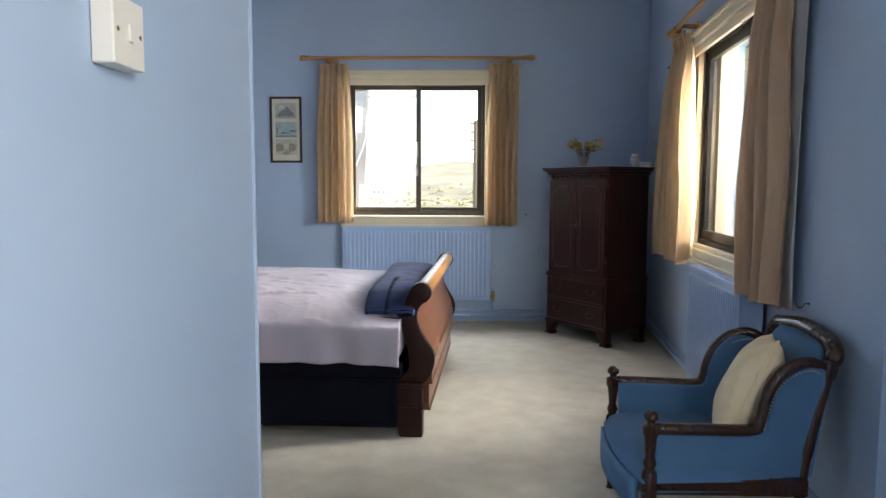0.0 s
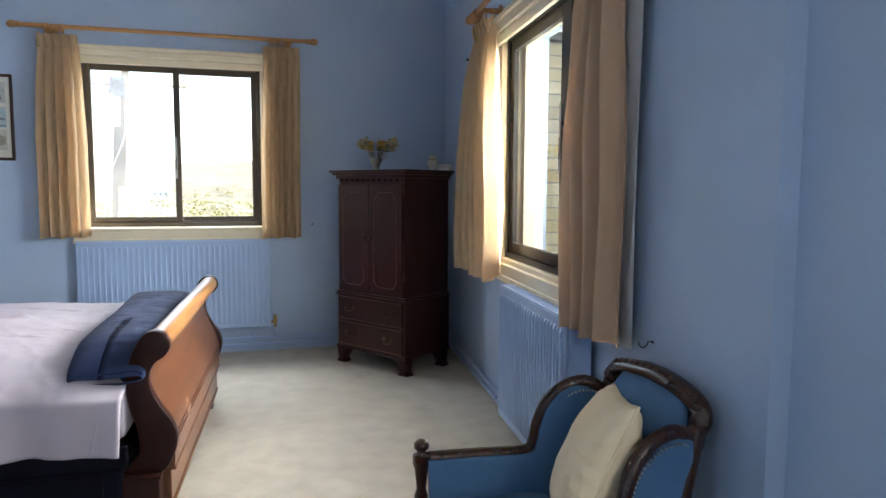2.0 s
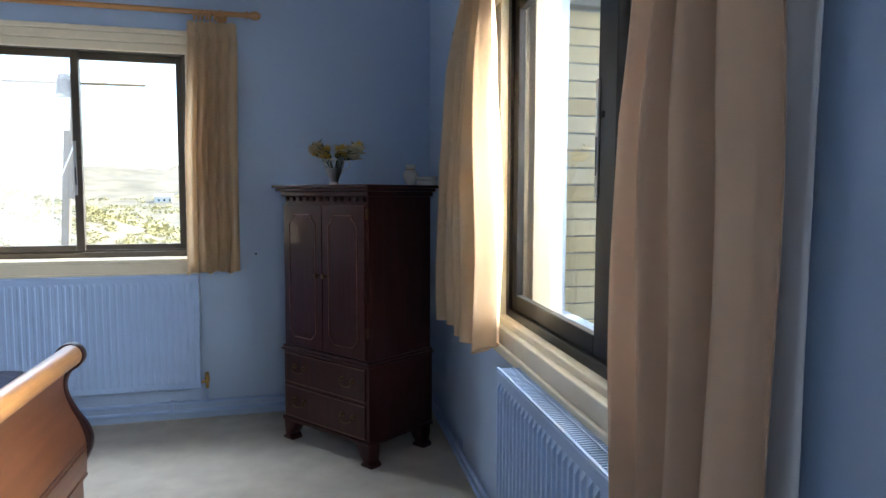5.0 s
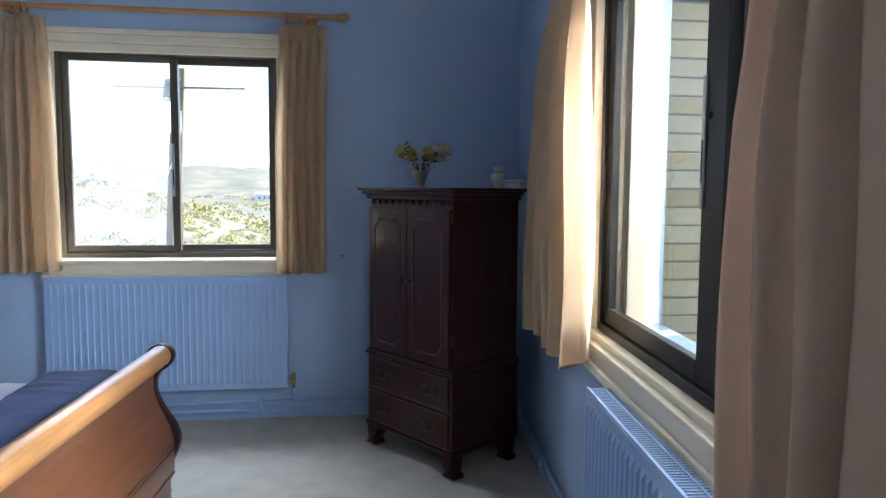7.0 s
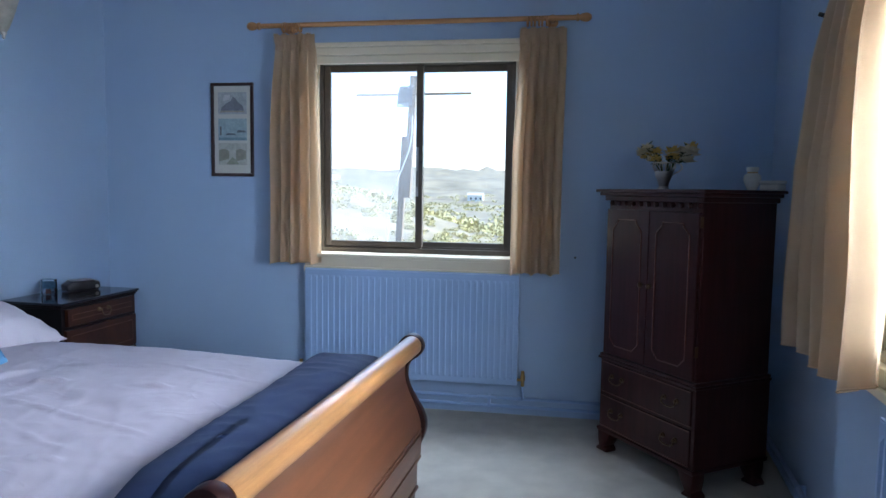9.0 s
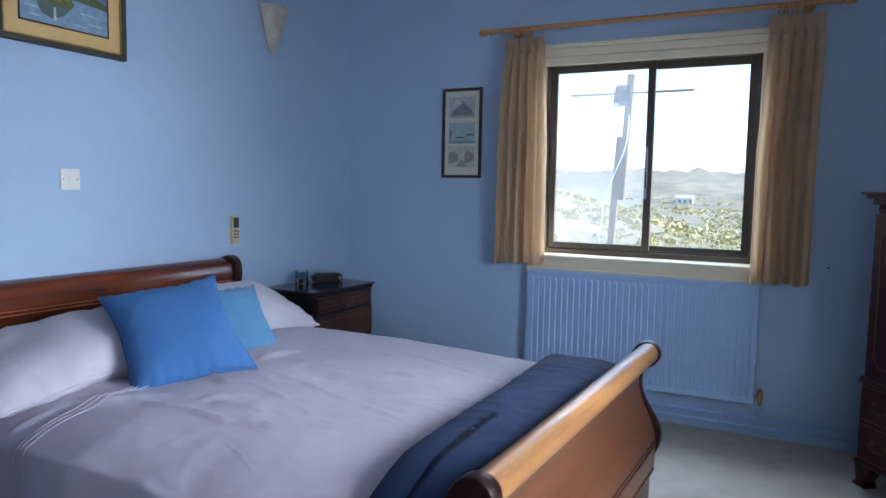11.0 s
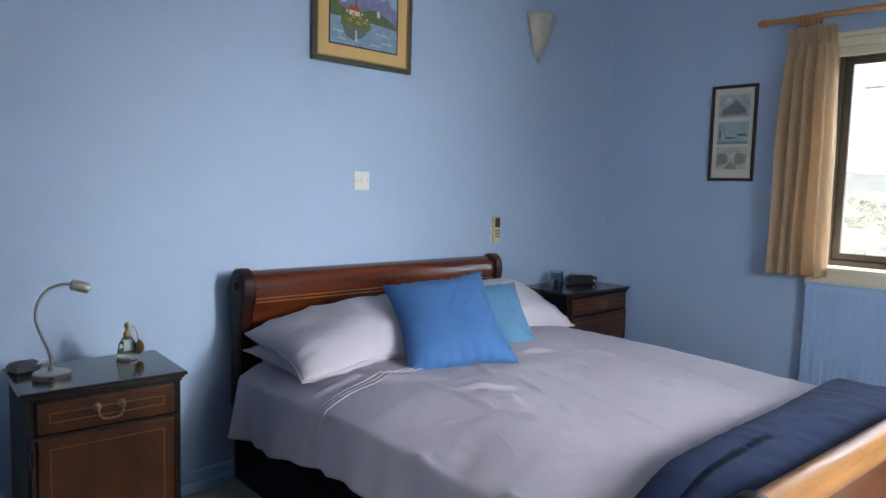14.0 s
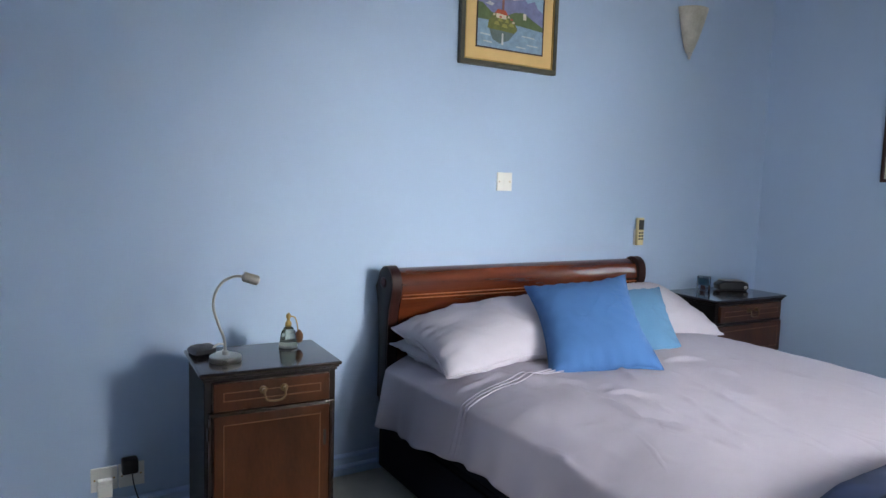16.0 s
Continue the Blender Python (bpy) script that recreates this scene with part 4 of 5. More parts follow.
for y in (-0.25, 0.25):
    part("front_leg", lathe(spin, 18, (0.0, y, 0)), M_CHAIR, ch, "turned front post with a ball top", smooth=True, angle=60)
    s = 1 if y > 0 else -1
    yb = s * 0.215
    rail = smooth_path([(0.015, y, 0.405), (0.16, s * 0.247, 0.403), (0.30, s * 0.24, 0.402), (0.325, s * 0.238, 0.43), (0.335, s * 0.236, 0.48), (0.36, s * 0.23, 0.54), (0.41, s * 0.222, 0.585), (0.47, s * 0.212, 0.598), (0.515, s * 0.20, 0.575)], 6)
    part("arm_rail", tube(rail, 0.018, 10), M_CHAIR, ch, "shaped dark wood arm rail", smooth=True)
    outl = [(p.x, p.z) for p in rail] + [(0.52, 0.45), (0.49, 0.25), (0.02, 0.25)]
    pan = part("side_panel", slab(outl, -0.012, 0.012, "xz", 0.004), M_VELVET, ch, "blue velvet arm panel")
    pan.location = (0, s * 0.235, 0)
    pan.rotation_euler = (0, 0, -s * 0.05)
    part("studs", (lambda b: [lathe([(0.0035, -0.002), (0.003, 0.002), (0.001, 0.003)], 6, (p.x + 0.004, p.y - s * 0.002 - 0.016, p.z - 0.022), Matrix.Rotation(radians(90), 4, "X"), b) for p in rail[18:-3]] and b)(bmesh.new()), M_STEEL, ch, "row of pale upholstery studs")
    part("back_leg", tube(smooth_path([(0.46, yb, 0.0), (0.46, yb, 0.15), (0.47, yb, 0.30), (0.50, yb * 0.97, 0.45), (0.54, yb * 0.92, 0.60)], 5), [0.016] * 11 + [0.02] * 10, 10), M_CHAIR, ch, "raked back leg", smooth=True)
    part("side_rail", boxes((0.0, 0.47, s * 0.235 - 0.012, s * 0.235 + 0.012, 0.20, 0.25), bevel=0.004), M_CHAIR, ch)
for s in (-1, 1):
    part("yoke", tube(smooth_path([(0.515, s * 0.20, 0.575), (0.535, s * 0.197, 0.553), (0.548, s * 0.188, 0.553), (0.556, s * 0.182, 0.585), (0.556, s * 0.176, 0.62)], 5), 0.015, 10), M_CHAIR, ch, "dipped carved link between arm and back", smooth=True)
part("back_rail", boxes((0.455, 0.48, -0.22, 0.22, 0.20, 0.25), bevel=0.004), M_CHAIR, ch)
def back_fn(u, v):
    y = -0.16 + 0.32 * u
    z = 0.33 + 0.30 * v
    e = max(0, 1 - (2 * u - 1) ** 4) ** 0.5 * max(0, 1 - (2 * v - 1) ** 4) ** 0.5
    return (0.475 + 0.10 * (z - 0.33) / 0.33 - 0.035 * e, y * (1 - 0.25 * abs(2 * v - 1) ** 3), z)
bp_ = part("back_pad", sheet(back_fn, 16, 16), M_VELVET, ch, "blue velvet oval back pad", smooth=True)
bp_.modifiers.new("thick", "SOLIDIFY").thickness = 0.03
fr = [(0.525 + 0.055 * math.sin(a), 0.175 * math.cos(a), 0.46 + 0.165 * math.sin(a)) for a in [2 * math.pi * k / 40 for k in range(40)]]
part("back_frame", tube(fr, 0.017, 10, closed=True), M_CHAIR, ch, "oval carved back frame", smooth=True)
crest = smooth_path([(0.555, -0.200, 0.598), (0.56, -0.178, 0.636), (0.565, -0.09, 0.656), (0.57, 0.02, 0.660), (0.565, 0.11, 0.652), (0.56, 0.18, 0.640), (0.555, 0.205, 0.61)], 6)
part("crest_rail", tube(crest, [0.019 + 0.009 * math.sin(math.pi * k / (len(crest) - 1)) for k in range(len(crest))], 10), M_CHAIR, ch, "bowed carved crest rail", smooth=True)
bm = bmesh.new()
for k in range(44):
    a = 2 * math.pi * k / 44
    bmesh.ops.create_icosphere(bm, subdivisions=1, radius=0.0034, matrix=Matrix.Translation((0.497 + 0.05 * math.sin(a), 0.150 * math.cos(a), 0.46 + 0.140 * math.sin(a))))
part("back_studs", bm, M_STEEL, ch, "pale upholstery studs round the back pad", smooth=True)
bm = bmesh.new()
for k, p in enumerate(crest):
    if k % 2 == 0:
        bmesh.ops.create_icosphere(bm, subdivisions=1, radius=0.010, matrix=Matrix.Translation((p.x - 0.012, p.y, p.z + 0.018)))
    bmesh.ops.create_icosphere(bm, subdivisions=1, radius=0.005, matrix=Matrix.Translation((p.x - 0.022, p.y, p.z - 0.006)))
for sy in (-0.19, 0.21):
    lathe([(0.012, -0.03), (0.024, -0.01), (0.026, 0.01), (0.018, 0.025), (0.006, 0.04)], 10, (0.553, sy, 0.605), None, bm)
for k in range(9):
    a = math.pi * k / 8
    bmesh.ops.create_icosphere(bm, subdivisions=1, radius=0.009, matrix=Matrix.Translation((0.545, -0.10 + 0.028 * math.cos(a), 0.655 + 0.022 * math.sin(a))))
part("carving", bm, M_CHAIR, ch, "beaded and scrolled carving", smooth=True)
pillow_thing("cushion", CH @ pose(0.370, -0.030, 0.468, 24, 8, 68), (0.39, 0.37, 0.15), M_IVORY, 9, "ivory cotton cushion leaning in the armchair", "cushion", pinch=0.08)


# ---- on the cabinet ----
VASE = pose(3.145, 5.505, 1.252) @ Matrix.Scale(1.15, 4)
va = thing("flower_vase", VASE, "small openwork metal vase of cream and yellow flowers on the cabinet", "vase")
part("bowl", lathe([(0.024, 0), (0.022, 0.006), (0.017, 0.012), (0.022, 0.03), (0.033, 0.055), (0.036, 0.072), (0.032, 0.072), (0.020, 0.035), (0.001, 0.03)], 20), M_STEEL, va, "tarnished metal bowl", smooth=True, angle=50)
bm = bmesh.new()
for k in range(12):
    a = 2 * math.pi * k / 12
    tube([(0.034 * math.cos(a), 0.034 * math.sin(a), 0.07), (0.043 * math.cos(a), 0.043 * math.sin(a), 0.088), (0.041 * math.cos(a), 0.041 * math.sin(a), 0.105)], 0.0022, 6, bm)
part("openwork", bm, M_STEEL, va, "pierced metal rim", smooth=True)
part("rim", tube([(0.042 * math.cos(k * math.pi / 12), 0.042 * math.sin(k * math.pi / 12), 0.105) for k in range(24)], 0.003, 6, closed=True), M_STEEL, va, smooth=True)
part("handle", tube(smooth_path([(0.038, 0, 0.105), (0.062, 0, 0.10), (0.066, 0, 0.08), (0.036, 0, 0.06)], 5), 0.003, 6), M_STEEL, va, smooth=True)
M_LEAF = mat("dried_leaf", (0.06, 0.09, 0.03), 0.7, 0, 0.3, 20, 90, 0.1)
M_CREAMF = mat("cream_petals", (0.62, 0.55, 0.36), 0.7, 0, 0.2, 30, 90, 0.1)
M_YELLOWF = mat("yellow_petals", (0.62, 0.42, 0.10), 0.7, 0, 0.2, 30, 90, 0.1)
rr = random.Random(4)
for k in range(24):
    a, far = rr.uniform(-0.9, 0.9) + (math.pi if k % 2 else 0), rr.uniform(0.02, 0.145)
    tip = Vector((far * math.cos(a), 0.5 * far * math.sin(a), 0.100 + 0.045 * rr.random() + 0.15 * far))
    st = part("stem", tube([(0, 0, 0.05), tip * 0.6 + Vector((0, 0, 0.045)), tip], 0.0013, 5), M_LEAF, va)
    bm = bmesh.new()
    size = 0.034 if k % 2 == 0 else 0.026
    for j in range(14):
        b, t = j * 2.4, 0.25 + 0.7 * j / 14
        out = Vector((math.cos(b) * math.sin(t * 1.8), math.sin(b) * math.sin(t * 1.8), math.cos(t * 1.8)))
        side = out.cross(Vector((0, 0.3, 1))).normalized() * size * 0.5
        c = tip + out * size * 0.35
        e = tip + out * size * 1.15
        vs = [bm.verts.new(p) for p in (tip, c - side, e, c + side)]
        bm.faces.new(vs)
    part("flower", bm, M_YELLOWF if k % 3 == 0 else M_CREAMF, va, "yellow flower head" if k % 3 == 0 else "cream flower head")
    bm = bmesh.new()
    for j in range(9):
        d = Vector((rr.uniform(-1, 1), rr.uniform(-1, 1), rr.uniform(-0.3, 0.8))).normalized() * rr.uniform(0.016, 0.032)
        b = tip * rr.uniform(0.7, 0.95) + Vector((0, 0, 0.02))
        q = d.cross(Vector((0, 0, 1))) * 0.28
        bm.faces.new([bm.verts.new(p) for p in (b, b + d * 0.5 + q, b + d, b + d * 0.5 - q)])
    part("leaves", bm, M_LEAF, va)
urn = thing("ginger_jar", pose(3.515, 5.47, 1.252) @ Matrix.Scale(1.2, 4), "small white ceramic jar with a gilt collar on the cabinet", "jar")
part("body", lathe([(0.014, 0), (0.016, 0.004), (0.024, 0.02), (0.031, 0.04), (0.029, 0.055), (0.018, 0.064), (0.016, 0.068), (0.021, 0.074), (0.022, 0.084), (0.018, 0.086), (0.001, 0.08)], 22), M_CERAMIC, urn, smooth=True)
part("collar", lathe([(0.0185, 0.0635), (0.0185, 0.068)], 20), M_BRASS, urn, "gilt collar", smooth=True)
dish = thing("soap_dish", pose(3.585, 5.415, 1.252, 0, 0, -50) @ Matrix.Scale(1.1, 4), "small white oblong lidded box on the cabinet", "box")
part("tray", boxes((-0.042, 0.042, -0.025, 0.025, 0, 0.026), bevel=0.006), M_CERAMIC, dish, smooth=True)
part("lid", boxes((-0.044, 0.044, -0.027, 0.027, 0.0265, 0.040), bevel=0.005), M_CERAMIC, dish, "white lid", smooth=True)

# ---- on the bedside cabinets ----
lamp = thing("reading_lamp", pose(0.425, 2.652, 0.66), "brushed steel gooseneck reading lamp on the bedside cabinet", "lamp")
part("base", lathe([(0.046, 0), (0.048, 0.003), (0.048, 0.016), (0.045, 0.019), (0.010, 0.021), (0.009, 0.032), (0.005, 0.034)], 32), M_STEEL, lamp, "round steel base", smooth=True, angle=40)
part("switch", boxes((0.040, 0.049, -0.02, -0.008, 0.007, 0.013)), M_BLACKP, lamp, "small black switch")
part("neck", tube(smooth_path([(0, 0, 0.03), (0.0, -0.004, 0.07), (0.0, -0.022, 0.12), (0.0, -0.036, 0.17), (0.0, -0.030, 0.215), (0.002, -0.006, 0.250), (0.005, 0.028, 0.264), (0.008, 0.052, 0.262)], 6), 0.0042, 10), M_STEEL, lamp, "curved steel neck", smooth=True)
hd = Matrix.Translation((0.009, 0.052, 0.263)) @ Matrix.Rotation(radians(-108), 4, "X") @ Matrix.Rotation(radians(10), 4, "Y")
part("head", lathe([(0.004, -0.004), (0.014, 0.0), (0.0155, 0.004), (0.0155, 0.040), (0.0145, 0.046), (0.0125, 0.046), (0.0125, 0.038), (0.001, 0.036)], 24, (0, 0, 0), hd), M_STEEL, lamp, "steel cylinder lamp head", smooth=True, angle=40)
part("bulb", lathe([(0.011, 0.039), (0.011, 0.048), (0.004, 0.052)], 16, (0, 0, 0), hd), M_WHITE, lamp, "clear front lens", smooth=True)

bot = thing("perfume_bottle", pose(0.335, 2.885, 0.66), "cut glass perfume bottle with gilt atomiser on the bedside cabinet", "perfume bottle")
M_PERF = glass("bottle_glass", (0.88, 0.88, 0.66))
part("glass_body", lathe([(0.028, 0), (0.032, 0.006), (0.031, 0.016), (0.025, 0.052), (0.016, 0.068), (0.009, 0.070)], 8), M_PERF, bot, "faceted glass body")
part("gilt_base", lathe([(0.029, 0.0005), (0.033, 0.003), (0.033, 0.008), (0.031, 0.010)], 8), M_STEEL, bot)
part("collar", lathe([(0.009, 0.070), (0.011, 0.074), (0.010, 0.086), (0.005, 0.090), (0.005, 0.098), (0.009, 0.102), (0.008, 0.110), (0.002, 0.118)], 18), M_BRASS, bot, "gilt atomiser top", smooth=True)
part("hose", tube(smooth_path([(0, 0.005, 0.106), (0.002, 0.022, 0.100), (0.004, 0.030, 0.075), (0.004, 0.032, 0.055)], 5), 0.002, 8), M_BRASS, bot, "thin gilt hose", smooth=True)
part("bulb", lathe([(0.003, 0.0), (0.011, 0.006), (0.0145, 0.018), (0.013, 0.032), (0.006, 0.042), (0.002, 0.046)], 18, (0.005, 0.036, 0.012)), M_INLAY, bot, "golden squeeze bulb", smooth=True)

ring = thing("blood_pressure_monitor", pose(0.30, 2.625, 0.66, 0, 0, 12) @ Matrix.Diagonal((1, 1, 0.75, 1)), "grey wrist blood pressure monitor lying behind the lamp", "monitor")
part("body", slab([(-0.035, 0.002), (0.0, 0.0), (0.028, 0.004), (0.034, 0.024), (0.022, 0.036), (-0.015, 0.038), (-0.040, 0.020)], -0.05, 0.02, "xz", 0.006), mat("grey_plastic", (0.11, 0.11, 0.12), 0.4), ring, smooth=True, angle=50)
part("cuff", tube([(0.026 + 0.004 * math.sin(t), 0.03 + 0.021 * math.cos(t), 0.022 + 0.019 * math.sin(t)) for t in [2 * math.pi * k / 24 for k in range(24)]], 0.004, 8, closed=True), M_WHITE, ring, "pale round cuff", smooth=True)
part("display", boxes((-0.015, 0.012, -0.038, -0.012, 0.0385, 0.0395)), M_BLACKP, ring, "dark display")

cube = thing("photo_cube", pose(0.13, 5.335, 0.68, 0, 0, 20), "clear acrylic photo cube with blue print on the far bedside cabinet", "ornament")
part("block", boxes((-0.032, 0.032, -0.022, 0.022, 0.0, 0.078), bevel=0.002), glass("acrylic", (0.92, 0.96, 1.0)), cube)
part("print", boxes((-0.026, 0.026, -0.004, 0.004, 0.03, 0.068)), mat("blue_print", (0.09, 0.19, 0.30), 0.5, 0, 0.5, 60, 200, 0.02), cube, "small blue print")
part("print_foot", boxes((-0.012, 0.012, -0.004, 0.004, 0.004, 0.028)), mat("red_print", (0.12, 0.05, 0.05), 0.5), cube)
clk = thing("clock_radio", pose(0.19, 5.50, 0.68, 0, 0, 66), "grey and black rounded clock radio on the far bedside cabinet", "clock radio")
part("body", slab([(-0.085, 0.006), (-0.06, 0.0), (0.075, 0.0), (0.09, 0.014), (0.086, 0.040), (0.05, 0.052), (-0.06, 0.054), (-0.092, 0.036)], -0.03, 0.04, "xz", 0.008), M_BLACKP, clk, smooth=True, angle=50)
part("top_cover", slab([(-0.06, 0.0545), (0.05, 0.0525), (0.087, 0.041), (0.088, 0.043), (0.05, 0.057), (-0.06, 0.058)], -0.028, 0.038, "xz", 0.001), M_STEEL, clk, "silver top cover")
part("knob", lathe([(0.009, 0), (0.009, 0.004), (0.007, 0.006)], 14, (0.065, -0.031, 0.020), Matrix.Rotation(radians(90), 4, "X")), M_STEEL, clk, smooth=True)

# ---- on the walls ----
def framed(name, m, w, h, fw, label, frame_mat, mount, inner, depth=0.022):
    """A picture on a wall in the wall's frame: x along it, y outwards. Returns the thing."""
    p = thing(name, m, label, "picture")
    part("frame", boxes((0, w, -depth, -0.002, 0, fw), (0, w, -depth, -0.002, h - fw, h), (0, fw, -depth, -0.002, fw, h - fw), (w - fw, w, -depth, -0.002, fw, h - fw), bevel=0.003), frame_mat, p, "moulded picture frame")
    part("mount", boxes((fw, w - fw, -depth + 0.010, -0.004, fw, h - fw)), mount, p, "pale mount")
    return p


def patch(parent, name, pts, depth, color, label="", cache={}):
    key = tuple(color)
    if key not in cache:
        cache[key] = mat("print_ink", color, 0.6, 0, 0.25, 40, 160, 0.03)
    return part(name, slab(pts, -depth - 0.0006, -depth, "xz"), cache[key], parent, label)


M_FRAMED = mat("dark_frame_wood", (0.035, 0.015, 0.012), 0.4, 0, 0.3, 10, 60, 0.05)
M_FRAMEG = mat("dark_green_frame", (0.055, 0.055, 0.038), 0.4, 0, 0.2, 10, 60, 0.05)
M_MOUNT = mat("cream_mount", (0.56, 0.55, 0.48), 0.8, 0, 0.03, 10, 90, 0.02)
M_MOUNTY = mat("sand_mount", (0.62, 0.42, 0.17), 0.8, 0, 0.05, 10, 90, 0.05)
sp = framed("framed_prints", pose(0.682, 6.0, 1.302), 0.26, 0.533, 0.018, "narrow dark framed set of three small harbour prints on the wall", M_FRAMED, M_MOUNT, None, 0.018)
def rect(a, b, c, d):
    return [(a, c), (b, c), (b, d), (a, d)]
q = 0.0082
for z0, col in ((0.355, (0.36, 0.38, 0.38)), (0.205, (0.30, 0.38, 0.40)), (0.065, (0.42, 0.42, 0.36))):
    patch(sp, "print", rect(0.042, 0.218, z0, z0 + 0.125), q, col, "small faded print")
patch(sp, "castle", [(0.06, 0.375), (0.20, 0.375), (0.195, 0.40), (0.17, 0.42), (0.15, 0.445), (0.135, 0.455), (0.12, 0.43), (0.09, 0.415), (0.065, 0.395)], q + 0.0007, (0.17, 0.18, 0.20))
patch(sp, "castle_cloud", [(0.07, 0.43), (0.11, 0.435), (0.12, 0.465), (0.08, 0.465)], q + 0.0007, (0.50, 0.50, 0.50))
patch(sp, "shore", [(0.05, 0.365), (0.21, 0.365), (0.20, 0.374), (0.06, 0.376)], q + 0.0007, (0.30, 0.27, 0.22))
patch(sp, "tower", rect(0.052, 0.062, 0.235, 0.285), q + 0.0007, (0.13, 0.12, 0.12))
patch(sp, "boat", [(0.085, 0.236), (0.150, 0.238), (0.140, 0.246), (0.10, 0.246)], q + 0.0007, (0.08, 0.09, 0.11))
patch(sp, "boat", [(0.155, 0.250), (0.215, 0.252), (0.205, 0.262), (0.165, 0.265)], q + 0.0007, (0.11, 0.12, 0.13))
patch(sp, "sea", rect(0.044, 0.216, 0.207, 0.222), q + 0.0007, (0.16, 0.24, 0.27))
for a in (0.046, 0.150):
    patch(sp, "houses", [(a, 0.085), (a + 0.062, 0.10), (a + 0.062, 0.145), (a + 0.03, 0.158), (a, 0.15)], q + 0.0007, (0.25, 0.25, 0.19))
patch(sp, "garden", [(0.09, 0.068), (0.17, 0.068), (0.15, 0.095), (0.128, 0.11), (0.11, 0.093)], q + 0.0007, (0.25, 0.27, 0.20))

pt = framed("lake_painting", pose(0, 3.745, 1.745, 0, 0, 90), 0.54, 0.46, 0.022, "framed painting of a lake island church above the bed", M_FRAMEG, M_MOUNTY, None, 0.028)
part("gilt_slip", boxes((0.022, 0.518, -0.024, -0.019, 0.022, 0.028), (0.022, 0.028, -0.024, -0.019, 0.028, 0.432), (0.512, 0.518, -0.024, -0.019, 0.028, 0.432), (0.028, 0.512, -0.024, -0.019, 0.432, 0.438)), M_BRASS, pt, "thin gilt slip")
part("inner_frame", boxes((0.082, 0.458, -0.0215, -0.0185, 0.078, 0.084), (0.082, 0.088, -0.0215, -0.0185, 0.084, 0.376), (0.452, 0.458, -0.0215, -0.0185, 0.084, 0.376), (0.088, 0.452, -0.0215, -0.0185, 0.376, 0.382)), M_FRAMED, pt, "thin dark inner frame")
q = 0.0182
patch(pt, "sky", rect(0.088, 0.452, 0.084, 0.376), q, (0.24, 0.36, 0.48), "painted blue sky")
patch(pt, "mountain_range", [(0.088, 0.20), (0.452, 0.20), (0.452, 0.27), (0.42, 0.285), (0.40, 0.315), (0.36, 0.30), (0.33, 0.33), (0.28, 0.31), (0.24, 0.335), (0.20, 0.30), (0.15, 0.305), (0.12, 0.28), (0.088, 0.29)], q + 0.0007, (0.17, 0.18, 0.33), "painted purple mountains")
patch(pt, "cloud", [(0.20, 0.345), (0.27, 0.352), (0.36, 0.340), (0.40, 0.348), (0.37, 0.362), (0.28, 0.368), (0.21, 0.360)], q + 0.0007, (0.52, 0.46, 0.44))
patch(pt, "snow_field", [(0.125, 0.268), (0.15, 0.280), (0.175, 0.272), (0.16, 0.262)], q + 0.0014, (0.45, 0.44, 0.50))
patch(pt, "snow", [(0.22, 0.312), (0.24, 0.332), (0.28, 0.312), (0.33, 0.326), (0.34, 0.315), (0.28, 0.302), (0.25, 0.31)], q + 0.0014, (0.52, 0.47, 0.48))
patch(pt, "far_shore", [(0.088, 0.19), (0.452, 0.18), (0.452, 0.205), (0.38, 0.235), (0.34, 0.255), (0.29, 0.25), (0.24, 0.23), (0.16, 0.235), (0.11, 0.27), (0.088, 0.27)], q + 0.0014, (0.09, 0.13, 0.05), "painted green shore")
patch(pt, "water", [(0.088, 0.084), (0.452, 0.084), (0.452, 0.185), (0.32, 0.195), (0.088, 0.20)], q + 0.0021, (0.20, 0.30, 0.42), "painted grey blue water")
patch(pt, "reflection", [(0.17, 0.12), (0.21, 0.105), (0.26, 0.125), (0.29, 0.16), (0.15, 0.165)], q + 0.0028, (0.10, 0.14, 0.14))
patch(pt, "island", [(0.14, 0.165), (0.29, 0.158), (0.305, 0.175), (0.29, 0.20), (0.26, 0.225), (0.20, 0.235), (0.165, 0.225), (0.145, 0.195)], q + 0.0035, (0.13, 0.14, 0.03), "painted green island")
for k, (a, b) in enumerate(((0.165, 0.222), (0.200, 0.216), (0.245, 0.220), (0.262, 0.212), (0.272, 0.200))):
    patch(pt, "rooftop", [(a, b), (a + 0.016, b + 0.001), (a + 0.012, b + 0.009), (a + 0.003, b + 0.008)], q + 0.0046, (0.40, 0.08, 0.04) if k % 2 else (0.55, 0.46, 0.34))
for a, b, w in ((0.175, 0.185, 0.03), (0.215, 0.178, 0.035), (0.255, 0.186, 0.03), (0.195, 0.202, 0.025), (0.235, 0.200, 0.02)):
    patch(pt, "bush", [(a, b), (a + w, b - 0.002), (a + w * 0.8, b + 0.012), (a + w * 0.4, b + 0.016), (a + w * 0.1, b + 0.010)], q + 0.0041, (0.26, 0.25, 0.05))
for a, b, w in ((0.10, 0.135, 0.06), (0.33, 0.150, 0.08), (0.36, 0.115, 0.07), (0.12, 0.105, 0.05), (0.30, 0.100, 0.06)):
    patch(pt, "ripple", [(a, b), (a + w, b - 0.003), (a + w * 0.9, b + 0.004), (a + 0.004, b + 0.006)], q + 0.0027, (0.36, 0.42, 0.48))
patch(pt, "church", [(0.185, 0.215), (0.24, 0.212), (0.24, 0.235), (0.215, 0.245), (0.185, 0.238)], q + 0.0042, (0.58, 0.50, 0.38))
